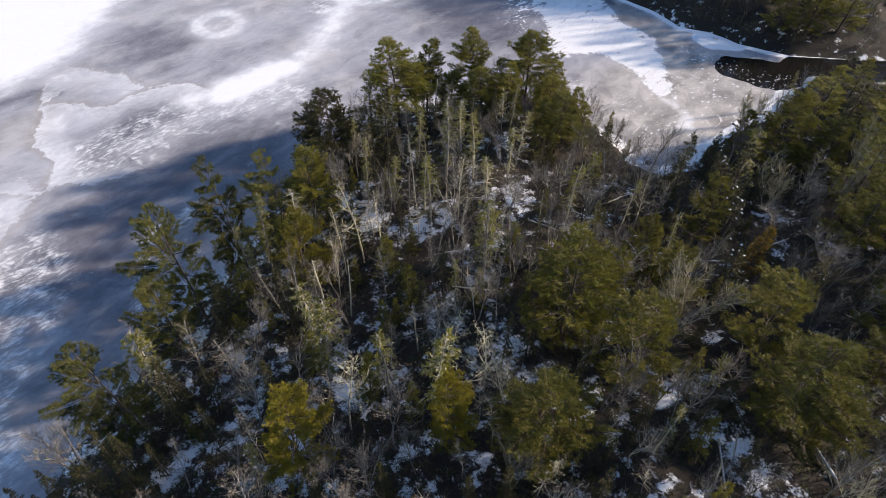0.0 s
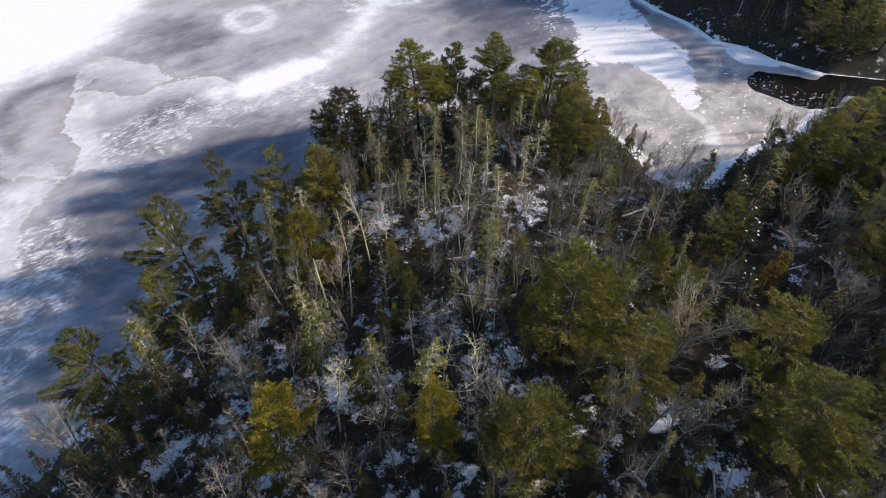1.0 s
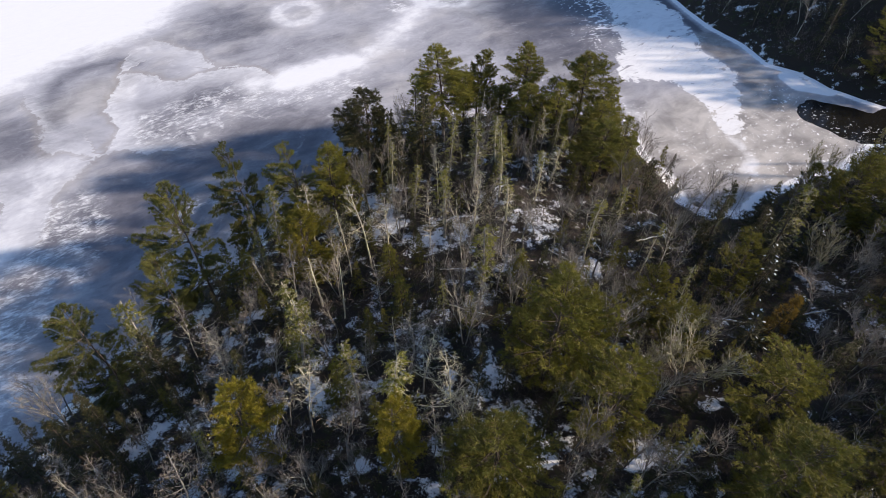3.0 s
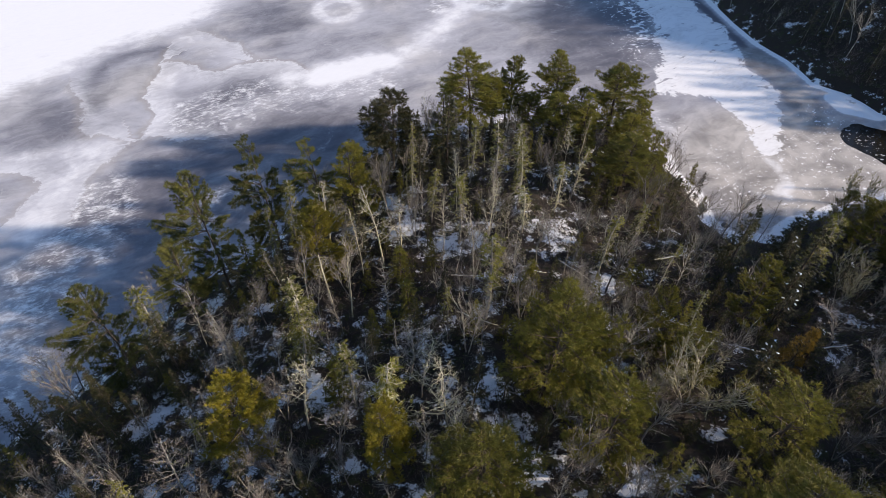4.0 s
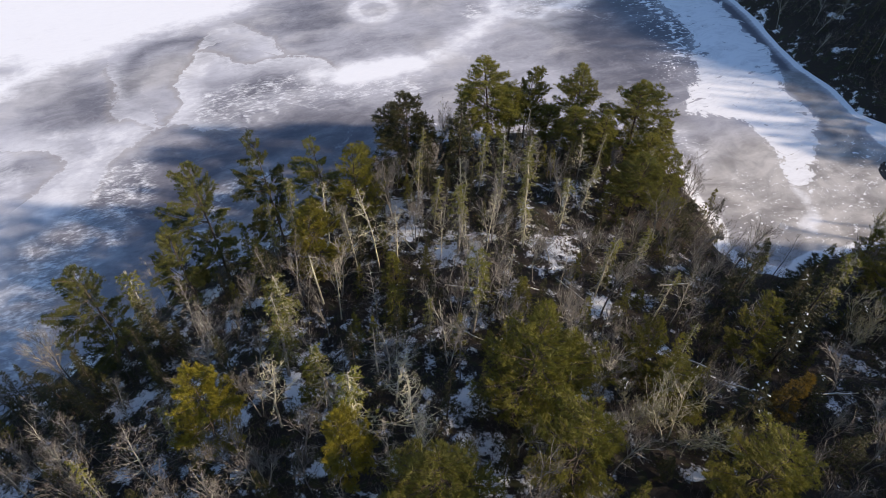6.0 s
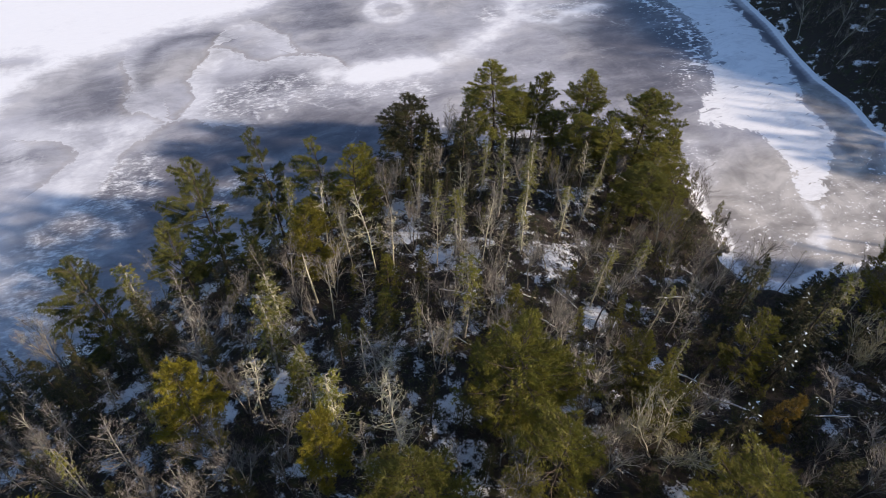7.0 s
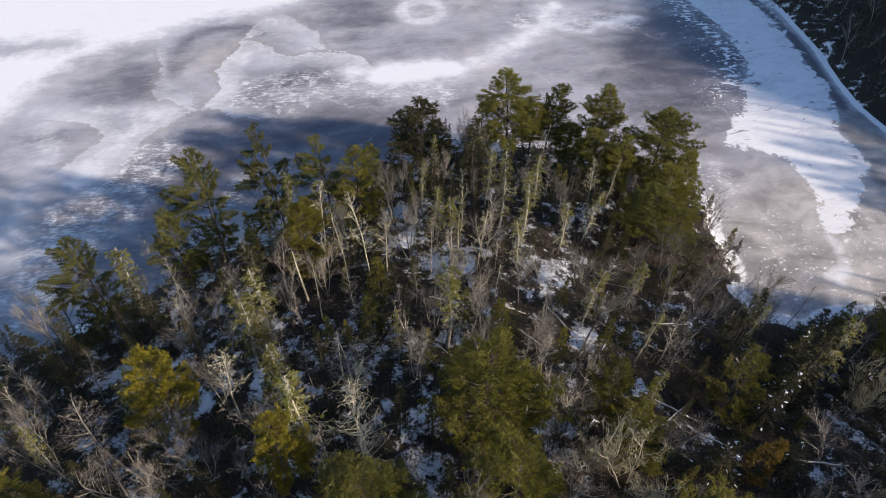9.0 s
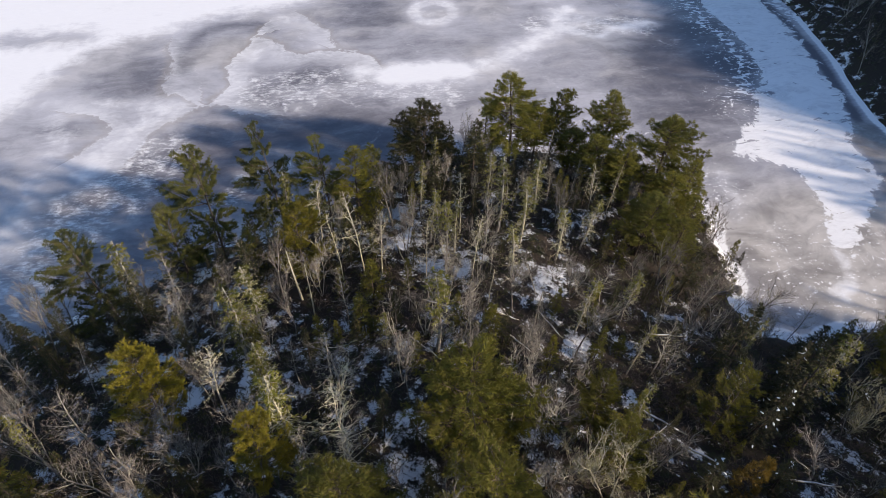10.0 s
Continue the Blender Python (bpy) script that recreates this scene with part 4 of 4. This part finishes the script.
# firs and spruces
for row in [(-13.2, 74.5, 15.9, 12.0)]:
    plant("fir", *row)
for row in [(-5.0, 75.5, 16.9, 6.0), (-6.4, 68.3, 16.0, 3.4), (26.9, 76.0, 11.9, 4.5), (34.8, 65.5, 18.6, 4.5), (42.3, 75.0, 10.5, 5.0), (42.0, 65.0, 18.0, 5.0), (41.0, 70.0, 12.0, 5.0),
            (45.5, 47.4, 16.5, 6.0), (56.0, 84.0, 14.0, 6.0), (62.0, 80.0, 18.0, 8.0), (66.0, 92.0, 15.0, 7.0), (31.0, 39.5, 14.0, 6.0), (-22.0, 32.5, 14.0, 4.0), (-25.5, 22.5, 13.0, 4.5), (-11.6, 41.0, 18.5, 3.6)]:
    plant("spruce", *row)
for row in [(-13.0, 12.5, 16.0, 6.0), (-1.9, 33.0, 16.5, 3.4), (-8.0, 36.5, 14.0, 3.5), (1.0, 45.0, 15.5, 3.8), (-2.0, 50.0, 14.0, 4.0), (24.5, 60.5, 10.0, 3.5), (-18.0, 45.5, 13.0, 4.0), (12.5, 52.0, 15.0, 4.0)]:
    plant("young_spruce", *row)
plant("russet", 40.2, 51.3, 17.0, 3.2)
for row in [(41.0, 66.5, 14.0, 5.0), (39.5, 58.5, 14.5, 5.0), (43.0, 54.5, 14.0, 5.0), (40.5, 62.5, 13.0, 4.5), (47.5, 67.5, 12.5, 5.0), (37.5, 49.5, 15.5, 5.0), (42.5, 73.0, 11.0, 4.5)]:
    plant("snowy_spruce", *row)
# thin spruces hung with lichen
for row in [(4.1, 67.7, 20.5, 3.4), (7.8, 67.0, 18.8, 3.2), (2.4, 58.4, 18.8, 3.0), (19.8, 58.7, 17.5, 2.8), (-16.5, 51.0, 18.3, 3.0), (-8.3, 38.3, 18.4, 4.0), (9.0, 47.5, 22.5, 4.2), (9.5, 62.2, 16.7, 3.0),
            (-6.3, 34.6, 22.0, 4.4), (5.2, 30.4, 24.5, 4.2), (-0.2, 33.0, 19.5, 3.0), (12.5, 68.0, 17.0, 3.0), (0.0, 71.0, 17.0, 2.8), (42.5, 66.5, 18.5, 4.0), (23.0, 65.0, 15.0, 3.0),
            (14.0, 72.0, 16.0, 3.0), (-2.5, 62.0, 15.5, 2.6), (6.0, 74.0, 16.5, 3.0), (-23.5, 33.5, 16.5, 4.0)]:
    plant("lichen_spruce", *row)
for row in [(-5.7, 43.9, 17.1), (-8.8, 45.0, 15.5), (10.0, 56.0, 14.0), (2.5, 38.0, 16.5)]:
    plant("snag", *row, 2.4)
# leafless trees that stand out
for row in [(-12.5, 52.5, 17.0, 5.0), (-7.2, 50.4, 18.4, 3.5), (-5.3, 52.3, 20.3, 5.5), (9.3, 33.4, 21.4, 6.5), (-3.4, 29.3, 21.0, 5.0), (5.8, 35.7, 18.4, 5.0), (-3.0, 53.0, 17.0, 4.5), (11.0, 31.0, 18.5, 6.0)]:
    plant("pale_tree", *row)
for row in [(-9.6, 20.0, 20.0, 7.0), (3.9, 37.6, 20.4, 8.0), (1.1, 27.0, 19.0, 6.5), (23.7, 46.0, 20.0, 7.5), (16.9, 63.2, 15.5, 6.0), (30.4, 76.5, 11.5, 8.0), (-14.0, 33.0, 16.0, 6.0), (13.5, 61.0, 15.5, 6.0), (20.0, 65.5, 14.5, 6.0),
            (-17.5, 36.0, 14.0, 5.5), (46.0, 58.0, 15.0, 8.0), (50.0, 52.0, 15.5, 8.0), (26.0, 41.0, 17.0, 6.0), (25.5, 54.0, 14.5, 7.0), (33.0, 35.5, 15.5, 7.0)]:
    plant("grey_tree", *row)
for row in [(30.8, 43.5, 20.3, 8.5), (27.5, 43.0, 16.0, 5.5), (48.0, 66.0, 15.0, 6.0)]:
    plant("lichen_tree", *row)


def open_spot(x, y, gap):
    return all((x - a) ** 2 + (y - b) ** 2 > (gap + 0.18 * w) ** 2 for a, b, w in PLANTED)


def fill_wood(count, x0, x1, y0, y1, gap, kinds, low, high, keep=1.2, into=None):
    """Plants a wood at random between the trees that already stand; into: a list that takes the trees of a far wood instead."""
    for _ in range(count):
        x, y = random.uniform(x0, x1), random.uniform(y0, y1)
        d = float(shore_distance(np.array([x]), np.array([y]))[0])
        if d > keep and open_spot(x, y, gap) and float(opening(x, y)) < 0.5:
            kind = random.choices(list(kinds), list(kinds.values()))[0]
            tall = random.uniform(low, high) * {"young_spruce": 0.62, "spruce": 0.85, "snag": 0.8}.get(kind, 1.0)
            if into is None:
                plant(kind, x, y, ground_z(x, y) + tall)
            else:
                parts, top, _ = random.choice(FORMS[kind])
                s = tall / top
                into.append((parts, pose(x, y, ground_z(x, y) - 0.05, 0, 0, random.uniform(0, 360)) @ Matrix.Diagonal((s, s, s, 1))))
                PLANTED.append((x, y, 3.0))


def far_wood(name, label, trees):
    """One mesh of many trees, for woods whose trees nobody could count."""
    points, corners, sizes, slots, materials, first = [], [], [], [], [], 0
    for parts, m in trees:
        turn, move = np.array(m.to_3x3()), np.array(m.translation)
        for _, mesh in parts:
            co = np.empty(3 * len(mesh.vertices))
            mesh.vertices.foreach_get("co", co)
            index, total = np.empty(len(mesh.loops), int), np.empty(len(mesh.polygons), int)
            mesh.loops.foreach_get("vertex_index", index)
            mesh.polygons.foreach_get("loop_total", total)
            if mesh.materials[0] not in materials:
                materials.append(mesh.materials[0])
            points.append(co.reshape(-1, 3) @ turn.T + move)
            corners.append(index + first)
            sizes.append(total)
            slots.append(np.full(len(total), materials.index(mesh.materials[0])))
            first += len(mesh.vertices)
    points, corners, sizes, slots = np.concatenate(points), np.concatenate(corners), np.concatenate(sizes), np.concatenate(slots)
    mesh = bpy.data.meshes.new(name)
    mesh.vertices.add(len(points))
    mesh.vertices.foreach_set("co", points.ravel())
    mesh.loops.add(len(corners))
    mesh.loops.foreach_set("vertex_index", corners)
    mesh.polygons.add(len(sizes))
    mesh.polygons.foreach_set("loop_start", np.concatenate([[0], np.cumsum(sizes)[:-1]]))
    mesh.polygons.foreach_set("material_index", slots)
    for material in materials:
        mesh.materials.append(material)
    mesh.update(calc_edges=True)
    tagged(new(name, mesh), label, "wood", kind="stuff")


BANK_WOOD, SHORE_WOOD, NEAR_WOOD = [], [], []
fill_wood(200, -36, 20, 6, 23, 2.4, {"grey_tree": 1.3, "spruce": 7, "young_spruce": 1}, 7.0, 11.5)
fill_wood(700, -36, -4, 8, 62, 1.9, {"grey_tree": 6, "pale_tree": 0.4, "lichen_spruce": 1, "spruce": 4.2, "young_spruce": 1.2}, 8.0, 12.0)
fill_wood(1100, -14, 30, 10, 62, 1.7, {"grey_tree": 7, "pale_tree": 0.8, "lichen_spruce": 1.2, "spruce": 2.4, "young_spruce": 2.2, "snag": 0.4}, 7.5, 12.0)
fill_wood(600, -14, 34, 58, 96, 2.0, {"grey_tree": 5.5, "lichen_spruce": 0.9, "spruce": 2.8, "young_spruce": 1.5, "pale_tree": 0.6, "snag": 0.4}, 6.0, 10.5)
fill_wood(700, 24, 68, 18, 100, 2.6, {"grey_tree": 5, "spruce": 4, "young_spruce": 2, "lichen_spruce": 1, "lichen_tree": 0.4, "olive_pine": 0.25}, 6.5, 11.5)
fill_wood(600, 26, 64, 24, 80, 1.7, {"grey_tree": 4, "far_spruce": 4, "young_spruce": 2}, 4.5, 8.5)
fill_wood(800, 14, 92, 115, 195, 2.4, {"far_tree": 4, "far_spruce": 5}, 6.0, 11.0, 1.5, BANK_WOOD)
fill_wood(260, 62, 115, 55, 96, 3.6, {"far_tree": 3, "far_spruce": 5}, 9.0, 15.0, 2.0, SHORE_WOOD)
fill_wood(110, -34, 62, -25, 10, 4.5, {"far_tree": 5, "far_spruce": 4}, 7.0, 12.0, 2.0, NEAR_WOOD)
far_wood("far_wood", "mixed wood going on inland behind the point", NEAR_WOOD)
far_wood("far_wood", "dark mixed wood of spruces and bare trees on the far bank", BANK_WOOD)
far_wood("far_wood", "dark mixed wood behind the cove", SHORE_WOOD)


# ---- undergrowth ----
def undergrowth():
    """Leafless brush and low evergreen seedlings that cover the forest floor."""
    random.seed(31)
    brush, green = Soup(), Soup()
    np.random.seed(31)
    xs = np.random.uniform(-36, 90, 27000)
    ys = np.concatenate([np.random.uniform(10, 100, 18000), np.random.uniform(100, 190, 9000)])
    d, z = shore_distance(xs, ys), land_height(xs, ys)
    dense = ripple(xs, ys, 5.0, 21.0)
    for x, y, near, up, thick in zip(xs, ys, d, z, dense):
        if near < (2.0 if y > 112 and x > 8 else 0.8) or (near > 0 and any(math.hypot(x - cx, y - cy) < 0.8 * r for cx, cy, r in OPENINGS)) or thick < random.uniform(-1.1, 0.30):
            continue
        at = Vector((x, y, up - 0.05))
        if random.random() < (0.9 if y > 112 else 0.6):
            for _ in range(5):
                way = Vector((random.gauss(0, 0.55), random.gauss(0, 0.55), 1))
                pts = wander(at, way, random.uniform(0.9, 3.2), 2, 0.25)
                for a, b in zip(pts, pts[1:]):
                    brush.blade(a - (b - a) * 0.2, b, 0.05)
                for _ in range(2):
                    start = on_line(pts, random.uniform(0.4, 0.95))
                    brush.blade(start, start + Vector((random.gauss(0, 0.35), random.gauss(0, 0.35), random.uniform(0.1, 0.5))), 0.03)
        else:
            tall = random.uniform(0.5, 1.8)
            for _ in range(26):
                f = random.random()
                a = random.uniform(0, 2 * math.pi)
                r = 0.55 * tall * (1 - f) ** 0.7 * random.uniform(0.4, 1.0)
                p = at + Vector((r * math.cos(a), r * math.sin(a), tall * f + 0.05))
                green.blade(p, p + Vector((math.cos(a), math.sin(a), random.gauss(0.1, 0.5))).normalized() * random.uniform(0.25, 0.45), 0.13)
    for name, soup, material, label in (("brush", brush, M_TWIG, "dark leafless brush covering the snowy forest floor"), ("seedlings", green, M_SPRUCE, "low dark evergreen seedlings on the forest floor")):
        tagged(new(name, soup.mesh(name, material)), label, "undergrowth", kind="stuff")


undergrowth()


# ---- fallen logs ----
def log(x, y, length, heading, radius, bark, snowy):
    radius *= 0.7
    random.seed(int(x * 10 + y))
    way = Vector((math.cos(radians(heading)), math.sin(radians(heading)), 0))
    points = []
    for k in range(8):
        p = Vector((x, y, 0)) + way * (length * (k / 7 - 0.5)) + Vector((0, 0.06 * math.sin(2.0 * k), 0))
        points.append(p)
    ends = [ground_z(points[0].x, points[0].y), ground_z(points[-1].x, points[-1].y)]
    mid = max(ground_z(p.x, p.y) - (ends[0] + (ends[1] - ends[0]) * k / 7) for k, p in enumerate(points))
    for k, p in enumerate(points):
        p.z = ends[0] + (ends[1] - ends[0]) * k / 7 + max(mid, 0) + radius * 0.8
    thing = new("fallen_log")
    thing.location = points[0]
    tagged(thing, "fallen pale log dusted with snow on the forest floor" if snowy else "fallen weathered log on the forest floor", "log", "fallen logs")
    soup, stub, cap = Soup(), Soup(), Soup()
    local = [p - points[0] for p in points]
    soup.tube(local, taper(radius, radius * 0.5, 8), 8)
    for _ in range(6):
        a = on_line(local, random.uniform(0.3, 0.98))
        stub.tube([a, a + Vector((random.gauss(0, 0.5), random.gauss(0, 0.5), random.uniform(0.1, 0.6)))], [0.03, 0.012], 4)
    pieces = [("trunk", soup.mesh("trunk", bark, True)), ("stubwork", stub.mesh("stubwork", bark))]
    if snowy:
        cap.tube([p + Vector((0, 0, radius * 0.62)) for p in local[1:-1]], [radius * 0.62 * random.uniform(0.5, 1.0) for _ in local[1:-1]], 6)
        pieces.append(("snow_cap", cap.mesh("snow_cap", M_SNOW, True)))
    for part_name, mesh in pieces:
        piece = new(part_name, mesh)
        piece.parent = thing
        if part_name == "stubwork":
            tagged(piece, kind="stuff")


for row in [(-6.1, 63.4, 5.6, -14, 0.15), (8.2, 47.0, 5.0, -7, 0.14), (31.5, 54.8, 6.0, 5, 0.18), (36.5, 53.6, 4.0, 3, 0.20), (32.3, 54.0, 4.2, 72, 0.13), (39.8, 27.1, 4.4, -87, 0.26), (30.5, 26.1, 6.0, -99, 0.17), (31.6, 27.1, 5.0, -114, 0.12),
            (12.5, 55.8, 3.0, 18, 0.15), (4.8, 52.9, 3.0, 15, 0.13), (28.1, 66.1, 4.6, 37, 0.15), (16.0, 53.3, 3.2, -2, 0.14), (-3.0, 57.0, 6.0, -35, 0.12), (23.0, 61.0, 5.0, 10, 0.15), (46.0, 57.5, 6.0, 30, 0.16), (17.0, 58.0, 4.5, -20, 0.13)]:
    log(*row, M_PALE_BARK, row[4] > 0.12)


# ---- boulders along the far bank and the shores ----
def boulder_mesh(seed):
    random.seed(seed)
    bm = bmesh.new()
    bmesh.ops.create_icosphere(bm, subdivisions=2, radius=1.0)
    off = Vector((seed * 3.1, seed * 1.7, 0))
    for v in bm.verts:
        v.co *= 1 + 0.35 * noise.noise(v.co * 1.3 + off)
        v.co.z *= 0.6
    mesh = bpy.data.meshes.new("boulder")
    bm.to_mesh(mesh)
    bm.free()
    mesh.materials.append(M_ROCK)
    return mesh


BOULDERS = [boulder_mesh(k) for k in range(4)]
random.seed(9)
for (ax, ay), (bx, by) in list(zip(BANK[6:17], BANK[7:17])) + list(zip(POINT[8:16], POINT[9:17])):
    for k in range(random.choice((0, 1, 2, 3))):
        f = random.random()
        x, y = ax + (bx - ax) * f + random.gauss(0.0, 1.1), ay + (by - ay) * f + random.gauss(0.0, 1.1)
        size = random.uniform(0.25, 0.8)
        rock = new("boulder", random.choice(BOULDERS))
        rock.matrix_world = pose(x, y, max(ground_z(x, y), 0.0) + 0.15 * size, 0, 0, random.uniform(0, 360)) @ Matrix.Diagonal((size, size * random.uniform(0.7, 1.0), size, 1))
        tagged(rock, "dark grey shoreline boulder beside the ice", "boulder", "shore boulders")
